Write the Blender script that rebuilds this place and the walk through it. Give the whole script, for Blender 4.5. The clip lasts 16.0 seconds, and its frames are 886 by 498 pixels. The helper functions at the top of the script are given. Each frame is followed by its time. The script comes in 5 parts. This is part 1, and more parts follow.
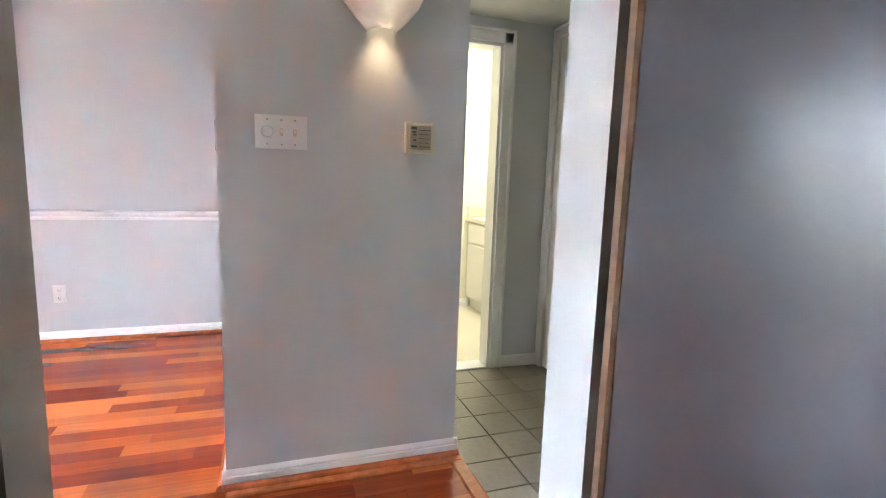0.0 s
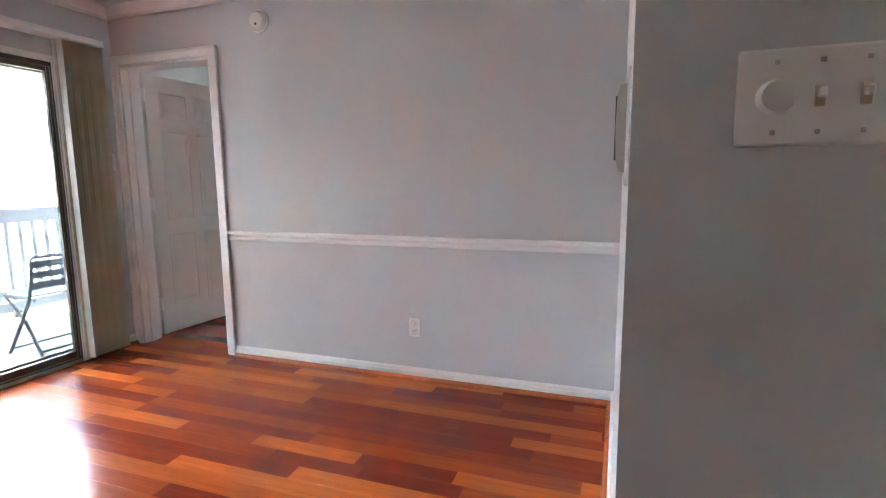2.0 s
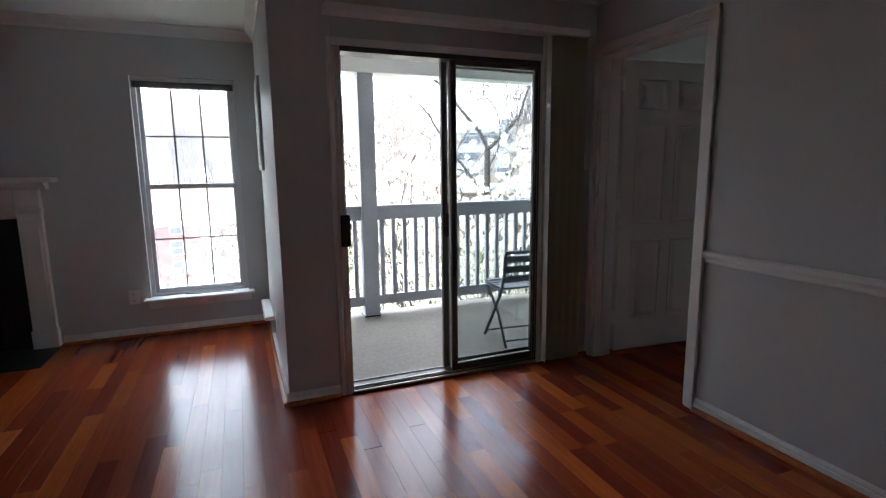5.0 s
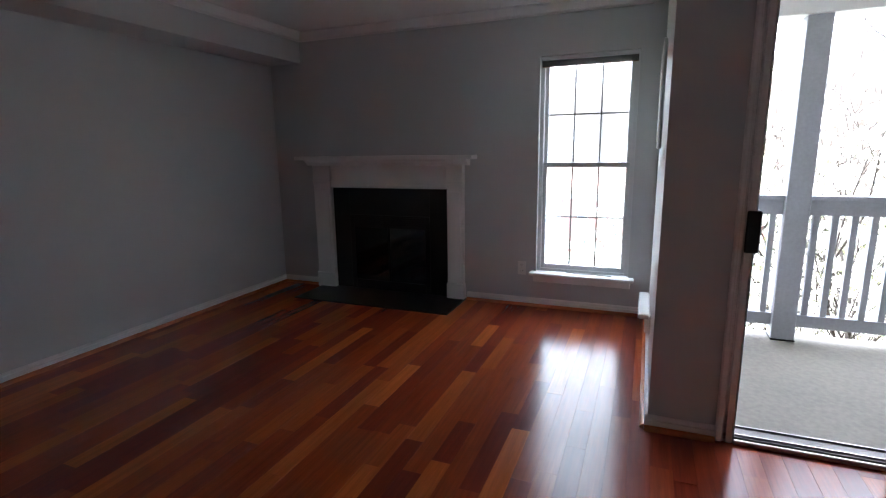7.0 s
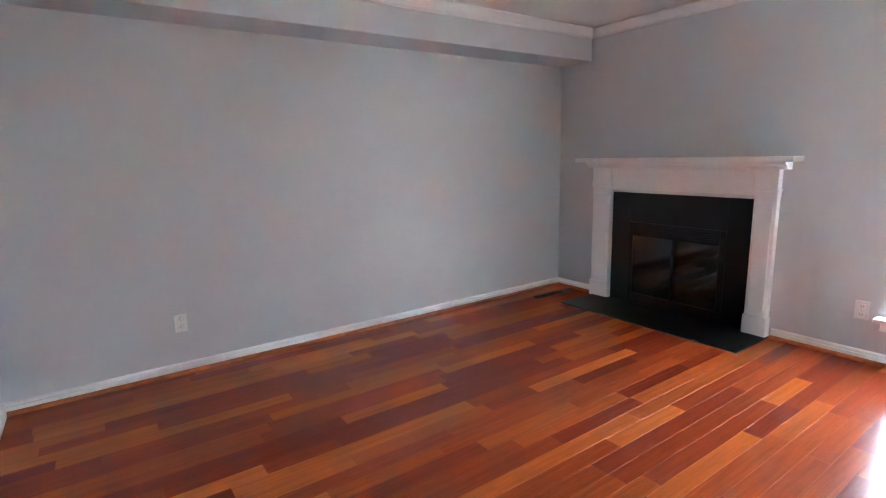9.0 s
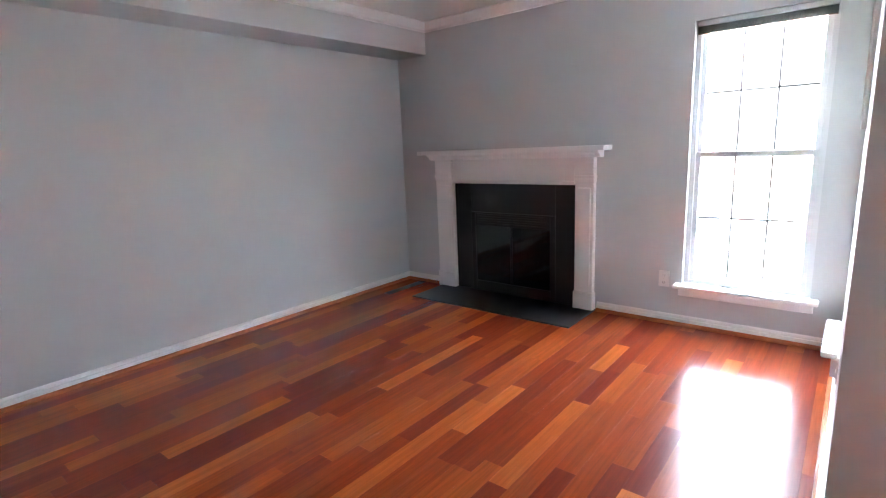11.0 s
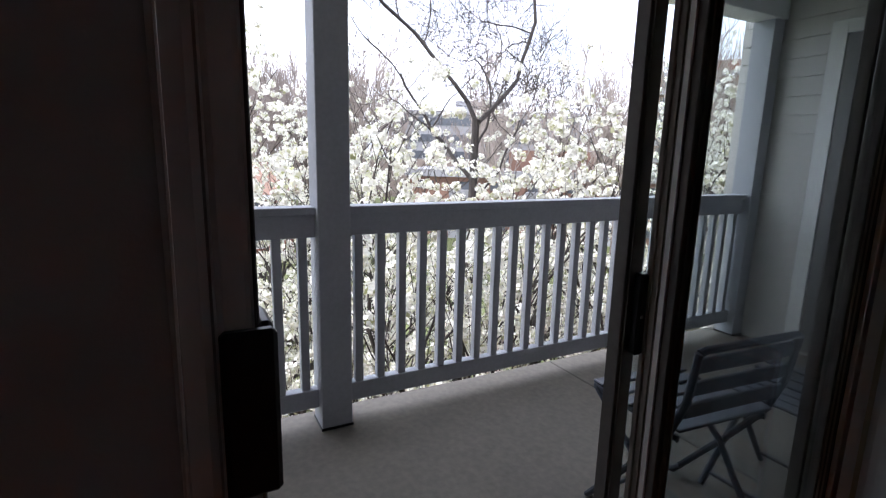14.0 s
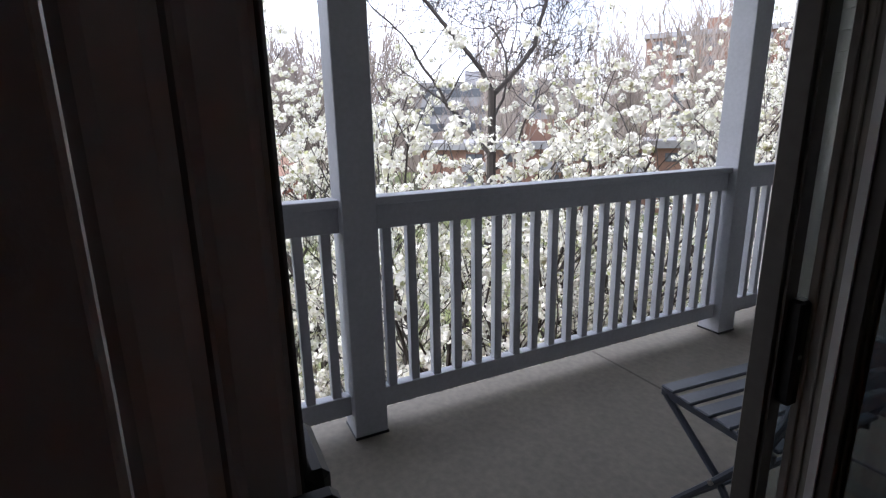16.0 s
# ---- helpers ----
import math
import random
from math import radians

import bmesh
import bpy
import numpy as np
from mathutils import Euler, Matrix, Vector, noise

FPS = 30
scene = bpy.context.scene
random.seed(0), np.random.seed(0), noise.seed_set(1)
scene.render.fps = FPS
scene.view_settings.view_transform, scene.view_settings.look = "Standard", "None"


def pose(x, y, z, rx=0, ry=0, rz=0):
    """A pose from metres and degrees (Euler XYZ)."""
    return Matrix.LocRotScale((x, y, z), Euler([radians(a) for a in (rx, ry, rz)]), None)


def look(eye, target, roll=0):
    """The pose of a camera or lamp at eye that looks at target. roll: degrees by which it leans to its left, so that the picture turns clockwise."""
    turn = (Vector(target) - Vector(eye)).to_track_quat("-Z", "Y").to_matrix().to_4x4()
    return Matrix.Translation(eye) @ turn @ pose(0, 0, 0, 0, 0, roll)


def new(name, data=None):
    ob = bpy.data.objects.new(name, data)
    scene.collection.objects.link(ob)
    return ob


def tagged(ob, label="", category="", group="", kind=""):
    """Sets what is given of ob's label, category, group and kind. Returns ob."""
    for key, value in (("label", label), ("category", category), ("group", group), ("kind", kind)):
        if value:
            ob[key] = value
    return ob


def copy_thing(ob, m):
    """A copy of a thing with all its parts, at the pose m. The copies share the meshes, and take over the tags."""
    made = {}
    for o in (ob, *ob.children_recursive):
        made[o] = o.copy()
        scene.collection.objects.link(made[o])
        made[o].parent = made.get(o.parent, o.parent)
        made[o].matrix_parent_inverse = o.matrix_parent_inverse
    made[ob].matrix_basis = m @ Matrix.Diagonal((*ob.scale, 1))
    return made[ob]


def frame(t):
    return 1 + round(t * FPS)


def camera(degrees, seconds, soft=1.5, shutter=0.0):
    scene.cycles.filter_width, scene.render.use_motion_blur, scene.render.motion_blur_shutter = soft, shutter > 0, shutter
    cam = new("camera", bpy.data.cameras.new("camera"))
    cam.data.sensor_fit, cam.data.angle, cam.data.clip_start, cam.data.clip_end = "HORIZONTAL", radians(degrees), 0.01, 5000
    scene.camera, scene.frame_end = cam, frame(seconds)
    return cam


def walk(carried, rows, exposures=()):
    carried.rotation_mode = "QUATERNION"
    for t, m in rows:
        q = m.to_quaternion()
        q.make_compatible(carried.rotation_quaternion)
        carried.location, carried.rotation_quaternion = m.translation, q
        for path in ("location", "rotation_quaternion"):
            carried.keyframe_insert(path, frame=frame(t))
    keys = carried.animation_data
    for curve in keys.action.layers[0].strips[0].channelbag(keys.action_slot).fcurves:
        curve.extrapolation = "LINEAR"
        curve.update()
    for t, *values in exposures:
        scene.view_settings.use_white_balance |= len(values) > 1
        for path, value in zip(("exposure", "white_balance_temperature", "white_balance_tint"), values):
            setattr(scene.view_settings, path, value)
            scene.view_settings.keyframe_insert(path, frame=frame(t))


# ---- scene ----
cam = camera(82.6, 16.0, soft=1.2)
PATH = [
    (0, (0.0, 0.727, 1.187), (0.649, 2.598, 0.905), 1.9),
    (0.5, (-0.05, 1.002, 1.185), (0.184, 2.968, 0.903), -0.5),
    (0.8, (-0.043, 1.201, 1.203), (-0.075, 3.183, 0.933), -0.6),
    (1, (-0.039, 1.33, 1.208), (-0.313, 3.294, 0.952), 0.5),
    (1.5, (-0.099, 1.623, 1.223), (-0.657, 3.522, 0.94), 0.7),
    (2, (-0.179, 1.895, 1.23), (-0.832, 3.765, 0.954), -0.5),
    (2.5, (-0.243, 2.128, 1.25), (-0.957, 3.975, 0.97), -0.3),
    (3, (-0.36, 2.248, 1.263), (-1.134, 4.067, 0.964), -0.5),
    (3.5, (-0.498, 2.285, 1.304), (-1.621, 3.905, 0.965), -0.8),
    (3.7, (-0.544, 2.321, 1.305), (-1.881, 3.773, 0.983), 0.0),
    (5.8, (-0.959, 2.433, 1.337), (-2.917, 2.625, 0.979), -2.2),
    (6, (-1.004, 2.442, 1.326), (-2.969, 2.402, 0.956), -2.0),
    (6.5, (-1.11, 2.527, 1.342), (-3.016, 2.055, 0.963), -0.5),
    (7, (-1.203, 2.54, 1.343), (-3.023, 1.806, 0.957), -0.8),
    (7.5, (-1.299, 2.495, 1.338), (-3.054, 1.605, 0.984), -1.6),
    (8, (-1.312, 2.459, 1.261), (-2.846, 1.217, 0.94), -1.6),
    (8.5, (-1.433, 2.533, 1.352), (-2.668, 1.005, 0.982), -0.8),
    (8.7, (-1.459, 2.565, 1.366), (-2.584, 0.953, 0.998), -1.4),
    (11, (-1.659, 2.591, 1.331), (-3.174, 1.347, 0.935), -2.4),
    (11.3, (-1.77, 2.526, 1.357), (-3.556, 1.705, 0.986), -3.8),
    (11.5, (-1.792, 2.451, 1.383), (-3.681, 1.902, 1.025), -3.0),
    (12, (-2.045, 2.539, 1.321), (-4.002, 2.62, 0.919), -1.8),
    (12.5, (-2.314, 2.677, 1.309), (-4.223, 3.136, 0.927), 0.4),
    (13, (-2.618, 2.743, 1.261), (-4.438, 3.496, 0.915), -0.3),
    (13.5, (-2.908, 2.874, 1.257), (-4.667, 3.757, 0.9), 0.1),
    (14, (-3.126, 2.917, 1.251), (-4.864, 3.831, 0.871), 1.4),
    (14.5, (-3.298, 2.921, 1.284), (-4.953, 3.963, 0.866), -0.3),
    (15, (-3.367, 2.934, 1.287), (-5.021, 3.962, 0.829), -1.0),
    (15.5, (-3.39, 2.93, 1.284), (-5.093, 3.867, 0.812), -0.8),
    (16, (-3.375, 2.941, 1.279), (-5.119, 3.795, 0.798), -1.1),
]
EXPOSURES = [(0, 6.7, 5650, 12), (0.5, 6.5, 5800, 12), (1, 6.5, 5750, 12), (1.5, 6.0, 5850, 12), (2.5, 5.3, 5950, 12), (3.5, 4.5, 6150, 12), (5.8, 2.3, 5800, 11), (6.3, 2.4, 5800, 11), (7, 3.2, 5800, 12), (8, 4.3, 5800, 12), (8.7, 5.4, 5850, 12), (10.8, 5.5, 5800, 12), (11.3, 4.9, 5850, 12), (12, 3.1, 5900, 12), (12.5, 1.75, 5850, 13), (13.2, 1.15, 5900, 15), (14.2, 0.75, 5900, 16), (16, 0.55, 5900, 16)]
walk(cam, [(t, look(eye, target, roll)) for t, eye, target, roll in PATH], EXPOSURES)

# ---- world, sun, exposure ----
world = bpy.data.worlds.new("sky")
scene.world = world
world.use_nodes = True
wn = world.node_tree.nodes
sky = wn.new("ShaderNodeTexSky")
sky.sky_type = "NISHITA"
sky.sun_disc = False
sky.sun_elevation = radians(48)
sky.sun_rotation = radians(184)
sky.air_density = 1.0
sky.dust_density = 6.0
wn["Background"].inputs[1].default_value = 0.15
# thin bright cloud over the blue
wl = world.node_tree.links
wco, wno, wra, wmx = wn.new("ShaderNodeTexCoord"), wn.new("ShaderNodeTexNoise"), wn.new("ShaderNodeMapRange"), wn.new("ShaderNodeMix")
wno.inputs["Scale"].default_value, wno.inputs["Detail"].default_value = 2.2, 6.0
wra.inputs[1].default_value, wra.inputs[2].default_value, wra.inputs[4].default_value = 0.34, 0.56, 0.95
wmx.data_type = "RGBA"
wmx.inputs["B"].default_value = (12.6, 13.0, 13.8, 1)
wl.new(wco.outputs["Generated"], wno.inputs["Vector"])
wl.new(wno.outputs[0], wra.inputs[0])
wl.new(wra.outputs[0], wmx.inputs["Factor"])
wl.new(sky.outputs[0], wmx.inputs["A"])
wl.new(wmx.outputs["Result"], wn["Background"].inputs[0])
sun_data = bpy.data.lights.new("sun", "SUN")
sun_data.energy, sun_data.angle, sun_data.color = 2.7, radians(0.5), (1.0, 0.97, 0.92)
sun = new("sun", sun_data)
sun.matrix_world = look((-3, -34, 40), (0, 0, 0))


def area_lamp(name, m, sx, sy, watts, color):
    d = bpy.data.lights.new(name, "AREA")
    d.shape, d.size, d.size_y, d.energy, d.color = "RECTANGLE", sx, sy, watts, color
    ob = new(name, d)
    ob.matrix_world = m
    return ob


# ---- materials ----
def mat(name, color, rough=0.6, metal=0.0, var=0.06, scale=3.0, fine=60.0, bump=0.05, spec=0.5, coat=0.0):
    m = bpy.data.materials.new(name)
    m.use_nodes = True
    nt = m.node_tree
    n, l = nt.nodes, nt.links
    b = n["Principled BSDF"]
    b.inputs["Roughness"].default_value = rough
    b.inputs["Metallic"].default_value = metal
    b.inputs["Specular IOR Level"].default_value = spec
    b.inputs["Coat Weight"].default_value = coat
    co = n.new("ShaderNodeTexCoord")
    big, small = n.new("ShaderNodeTexNoise"), n.new("ShaderNodeTexNoise")
    big.inputs["Scale"].default_value, small.inputs["Scale"].default_value = scale, fine
    big.inputs["Detail"].default_value = 4
    l.new(co.outputs["Object"], big.inputs["Vector"])
    l.new(co.outputs["Object"], small.inputs["Vector"])
    add = n.new("ShaderNodeMath")
    add.operation = "ADD"
    l.new(big.outputs[0], add.inputs[0])
    l.new(small.outputs[0], add.inputs[1])
    rng = n.new("ShaderNodeMapRange")
    rng.inputs[1].default_value, rng.inputs[2].default_value = 0.6, 1.4
    rng.inputs[3].default_value, rng.inputs[4].default_value = 1 - var, 1 + var
    l.new(add.outputs[0], rng.inputs[0])
    mul = n.new("ShaderNodeVectorMath")
    mul.operation = "SCALE"
    mul.inputs[0].default_value = color
    l.new(rng.outputs[0], mul.inputs["Scale"])
    l.new(mul.outputs[0], b.inputs["Base Color"])
    rr = n.new("ShaderNodeMapRange")
    rr.inputs[3].default_value, rr.inputs[4].default_value = max(0.02, rough * 0.85), min(1, rough * 1.15)
    l.new(big.outputs[0], rr.inputs[0])
    l.new(rr.outputs[0], b.inputs["Roughness"])
    if bump:
        bp = n.new("ShaderNodeBump")
        bp.inputs["Strength"].default_value, bp.inputs["Distance"].default_value = bump, 0.004
        l.new(small.outputs[0], bp.inputs["Height"])
        l.new(bp.outputs[0], b.inputs["Normal"])
    return m


def wood_floor_mat(name, island):
    m = bpy.data.materials.new(name)
    m.use_nodes = True
    nt = m.node_tree
    n, l = nt.nodes, nt.links
    b = n["Principled BSDF"]
    if island:
        at = n.new("ShaderNodeAttribute")
        at.attribute_name = "tone"
        src = at.outputs["Fac"]
    else:
        src = n.new("ShaderNodeObjectInfo").outputs["Random"]
    ramp = n.new("ShaderNodeValToRGB")
    cr = ramp.color_ramp
    cr.elements[0].color, cr.elements[1].color = (0.175, 0.022, 0.009, 1), (0.54, 0.130, 0.025, 1)
    for p, c in ((0.25, (0.22, 0.032, 0.010, 1)), (0.5, (0.27, 0.045, 0.012, 1)), (0.72, (0.33, 0.062, 0.014, 1)), (0.88, (0.43, 0.097, 0.019, 1))):
        cr.elements.new(p).color = c
    l.new(src, ramp.inputs[0])
    co = n.new("ShaderNodeNewGeometry").outputs["Position"]
    off = n.new("ShaderNodeVectorMath")
    off.operation = "MULTIPLY_ADD"
    off.inputs[1].default_value = (1.3, 26, 8)
    l.new(co, off.inputs[0])
    mulr = n.new("ShaderNodeMath")
    mulr.operation = "MULTIPLY"
    mulr.inputs[1].default_value = 57.0
    l.new(src, mulr.inputs[0])
    l.new(mulr.outputs[0], off.inputs[2])
    g1, g2 = n.new("ShaderNodeTexNoise"), n.new("ShaderNodeTexNoise")
    g1.inputs["Scale"].default_value, g1.inputs["Detail"].default_value, g1.inputs["Distortion"].default_value = 1.6, 5, 0.6
    g2.inputs["Scale"].default_value, g2.inputs["Detail"].default_value = 6.0, 6
    l.new(off.outputs[0], g1.inputs["Vector"])
    l.new(off.outputs[0], g2.inputs["Vector"])
    mr = n.new("ShaderNodeMapRange")
    mr.inputs[1].default_value, mr.inputs[2].default_value, mr.inputs[3].default_value, mr.inputs[4].default_value = 0.3, 0.7, 0.84, 1.16
    l.new(g1.outputs[0], mr.inputs[0])
    mr2 = n.new("ShaderNodeMapRange")
    mr2.inputs[1].default_value, mr2.inputs[2].default_value, mr2.inputs[3].default_value, mr2.inputs[4].default_value = 0.3, 0.7, 0.90, 1.10
    l.new(g2.outputs[0], mr2.inputs[0])
    mm = n.new("ShaderNodeMath")
    mm.operation = "MULTIPLY"
    l.new(mr.outputs[0], mm.inputs[0])
    l.new(mr2.outputs[0], mm.inputs[1])
    sc = n.new("ShaderNodeVectorMath")
    sc.operation = "SCALE"
    l.new(ramp.outputs[0], sc.inputs[0])
    l.new(mm.outputs[0], sc.inputs["Scale"])
    l.new(sc.outputs[0], b.inputs["Base Color"])
    rr = n.new("ShaderNodeMapRange")
    rr.inputs[3].default_value, rr.inputs[4].default_value = 0.15, 0.26
    l.new(g1.outputs[0], rr.inputs[0])
    l.new(rr.outputs[0], b.inputs["Roughness"])
    b.inputs["Specular IOR Level"].default_value = 0.29
    bp = n.new("ShaderNodeBump")
    bp.inputs["Strength"].default_value, bp.inputs["Distance"].default_value = 0.025, 0.001
    l.new(g2.outputs[0], bp.inputs["Height"])
    l.new(bp.outputs[0], b.inputs["Normal"])
    return m


def glass_mat(name, tint=(0.93, 0.96, 0.95)):
    m = bpy.data.materials.new(name)
    m.use_nodes = True
    n, l = m.node_tree.nodes, m.node_tree.links
    n.remove(n["Principled BSDF"])
    tr, gl, mx = n.new("ShaderNodeBsdfTransparent"), n.new("ShaderNodeBsdfGlossy"), n.new("ShaderNodeMixShader")
    tr.inputs[0].default_value = (*tint, 1)
    gl.inputs["Roughness"].default_value = 0.02
    lw = n.new("ShaderNodeLayerWeight")
    lw.inputs[0].default_value = 0.5
    pw, ma = n.new("ShaderNodeMath"), n.new("ShaderNodeMath")
    pw.operation, ma.operation = "POWER", "MULTIPLY_ADD"
    pw.inputs[1].default_value = 5.0
    ma.inputs[1].default_value, ma.inputs[2].default_value = 0.92, 0.035
    l.new(lw.outputs["Facing"], pw.inputs[0])
    l.new(pw.outputs[0], ma.inputs[0])
    l.new(ma.outputs[0], mx.inputs[0])
    l.new(tr.outputs[0], mx.inputs[1])
    l.new(gl.outputs[0], mx.inputs[2])
    l.new(mx.outputs[0], n["Material Output"].inputs[0])
    return m


def emit_mat(name, color, strength):
    m = bpy.data.materials.new(name)
    m.use_nodes = True
    b = m.node_tree.nodes["Principled BSDF"]
    b.inputs["Base Color"].default_value = (*color, 1)
    b.inputs["Emission Color"].default_value = (*color, 1)
    b.inputs["Emission Strength"].default_value = strength
    return m


M_WALL = mat("wall_paint", (0.605, 0.625, 0.630), 0.47, var=0.02, fine=180, bump=0.10)
M_FOYER = mat("beige_wall_paint", (0.60, 0.55, 0.47), 0.75, var=0.03, fine=180, bump=0.10)
M_CEIL = mat("ceiling_paint", (0.82, 0.82, 0.81), 0.85, var=0.03, fine=140, bump=0.2)
M_TRIM = mat("white_trim_paint", (0.86, 0.86, 0.855), 0.38, var=0.02, bump=0.02)
M_DOOR = mat("door_paint", (0.76, 0.74, 0.70), 0.42, var=0.025, fine=40, bump=0.03)
M_WOODTRIM = mat("cherry_trim", (0.47, 0.128, 0.034), 0.25, var=0.3, scale=2, fine=30, bump=0.03)
M_PLANK = wood_floor_mat("cherry_plank", False)
M_PLANKS = wood_floor_mat("cherry_planks", True)
M_SUB = mat("subfloor", (0.05, 0.02, 0.012), 0.8)
M_TILE = mat("hall_tile", (0.26, 0.235, 0.19), 0.35, var=0.14, scale=5, fine=40, bump=0.08)
M_GROUT = mat("grout", (0.09, 0.08, 0.065), 0.9, fine=120)
M_BATHTILE = mat("bath_floor", (0.62, 0.58, 0.46), 0.4, var=0.06)
M_BATH = mat("bath_wall_paint", (0.78, 0.75, 0.62), 0.6, var=0.03)
M_BRONZE = mat("bronze_aluminium", (0.115, 0.105, 0.094), 0.40, metal=0.4, var=0.15, bump=0.02)
M_BLACK = mat("black_metal", (0.012, 0.012, 0.013), 0.4, metal=0.3, var=0.2, bump=0.02)
M_SLATE = mat("black_slate", (0.010, 0.0105, 0.012), 0.35, var=0.3, scale=6, fine=70, bump=0.1)
M_GLASS = glass_mat("clear_glass")
M_GLASS3 = glass_mat("hazy_glass", (0.90, 0.92, 0.92))
_n, _l = M_GLASS3.node_tree.nodes, M_GLASS3.node_tree.links
_out = _n["Material Output"]
_tl, _mx, _src = _n.new("ShaderNodeBsdfTranslucent"), _n.new("ShaderNodeMixShader"), _out.inputs[0].links[0].from_socket
_tl.inputs[0].default_value, _mx.inputs[0].default_value = (0.8, 0.82, 0.84, 1), 0.09
_l.new(_src, _mx.inputs[1])
_l.new(_tl.outputs[0], _mx.inputs[2])
_l.new(_mx.outputs[0], _out.inputs[0])
# lower see-through tint than the clear glass, dims the view behind
M_GLASS2 = glass_mat("dim_glass", (0.84, 0.86, 0.87))
M_PLASTIC = mat("white_plastic", (0.84, 0.84, 0.82), 0.25, var=0.015, bump=0)
M_ALMOND = mat("almond_plastic", (0.66, 0.56, 0.40), 0.4, var=0.02, bump=0)
M_INK = mat("dark_ink", (0.10, 0.085, 0.07), 0.6, bump=0)
def vane_mat():
    m = mat("beige_vane", (0.64, 0.59, 0.46), 0.6, var=0.05, fine=90, bump=0.05)
    n, l = m.node_tree.nodes, m.node_tree.links
    tl, mx = n.new("ShaderNodeBsdfTranslucent"), n.new("ShaderNodeMixShader")
    tl.inputs[0].default_value = (0.64, 0.60, 0.49, 1)
    mx.inputs[0].default_value = 0.5
    l.new(n["Principled BSDF"].outputs[0], mx.inputs[1])
    l.new(tl.outputs[0], mx.inputs[2])
    l.new(mx.outputs[0], n["Material Output"].inputs[0])
    return m


M_VANE = vane_mat()
M_VINYL = mat("window_vinyl", (0.70, 0.72, 0.73), 0.4, var=0.03, bump=0.02)
M_GRILLE = mat("dark_grille", (0.09, 0.095, 0.09), 0.5, bump=0)
M_CONC = mat("balcony_concrete", (0.21, 0.19, 0.16), 0.85, var=0.20, scale=1.8, fine=35, bump=0.25)
M_RAIL = mat("weathered_rail_paint", (0.42, 0.435, 0.475), 0.55, var=0.09, scale=5, fine=50, bump=0.15)
M_SIDING = mat("vinyl_siding", (0.62, 0.60, 0.57), 0.6, var=0.05, bump=0.05)
M_CHAIR = mat("chair_enamel", (0.070, 0.082, 0.105), 0.42, var=0.12, bump=0.05)
M_DARKDOOR = mat("dark_grey_door_paint", (0.066, 0.064, 0.070), 0.26, var=0.04, scale=1, bump=0.02)
M_BROWN = mat("brown_weatherstrip", (0.20, 0.105, 0.055), 0.55, var=0.2, bump=0.05)
M_STEEL = mat("satin_nickel", (0.42, 0.40, 0.37), 0.3, metal=1.0, bump=0)
M_BARK = mat("dark_bark", (0.050, 0.043, 0.038), 0.9, var=0.3, scale=8, fine=60, bump=0.4)
# bark of the far trees, distance haze put into its lighter colour
M_TWIG = mat("hazy_brown_bark", (0.31, 0.265, 0.235), 0.9, var=0.3, scale=1, bump=0)
M_GRASS = mat("spring_grass", (0.10, 0.115, 0.04), 0.95, var=0.35, scale=0.15, fine=3, bump=0.2)
M_ASPHALT = mat("asphalt", (0.055, 0.055, 0.057), 0.9, var=0.2, scale=0.5, fine=20, bump=0.1)
M_BRICK = mat("red_brick", (0.27, 0.105, 0.072), 0.85, var=0.2, scale=0.8, fine=9, bump=0.1)
M_BRICK2 = mat("brown_brick", (0.22, 0.13, 0.095), 0.85, var=0.15, scale=0.5, fine=6, bump=0.1)
M_ROOF = mat("brown_shingle", (0.24, 0.15, 0.11), 0.9, var=0.15, scale=1, fine=12, bump=0.2)
M_OFFICE = mat("grey_cladding", (0.30, 0.30, 0.31), 0.7, var=0.1, scale=0.3, bump=0)
# lighter than near glass, so that far window bands look hazy
M_FARGLASS = mat("far_window_glass", (0.10, 0.11, 0.125), 0.2, var=0.2, bump=0)


# ---- mesh helpers ----
def bm_box(bm, x0, x1, y0, y1, z0, z1, bevel=0.0, seg=1):
    r = bmesh.ops.create_cube(bm, size=1.0)
    vs = r["verts"]
    for v in vs:
        v.co.x = (x0 + x1) / 2 + v.co.x * (x1 - x0)
        v.co.y = (y0 + y1) / 2 + v.co.y * (y1 - y0)
        v.co.z = (z0 + z1) / 2 + v.co.z * (z1 - z0)
    if bevel:
        es = list({e for v in vs for e in v.link_edges})
        bmesh.ops.bevel(bm, geom=es, offset=bevel, segments=seg, affect="EDGES", profile=0.6)
    return vs


def box(x0, x1, y0, y1, z0, z1, bevel=0.0, seg=1):
    bm = bmesh.new()
    bm_box(bm, min(x0, x1), max(x0, x1), min(y0, y1), max(y0, y1), min(z0, z1), max(z0, z1), bevel, seg)
    return bm


def boxes(*rows, bevel=0.0):
    bm = bmesh.new()
    for r in rows:
        bm_box(bm, *r, bevel=bevel)
    return bm


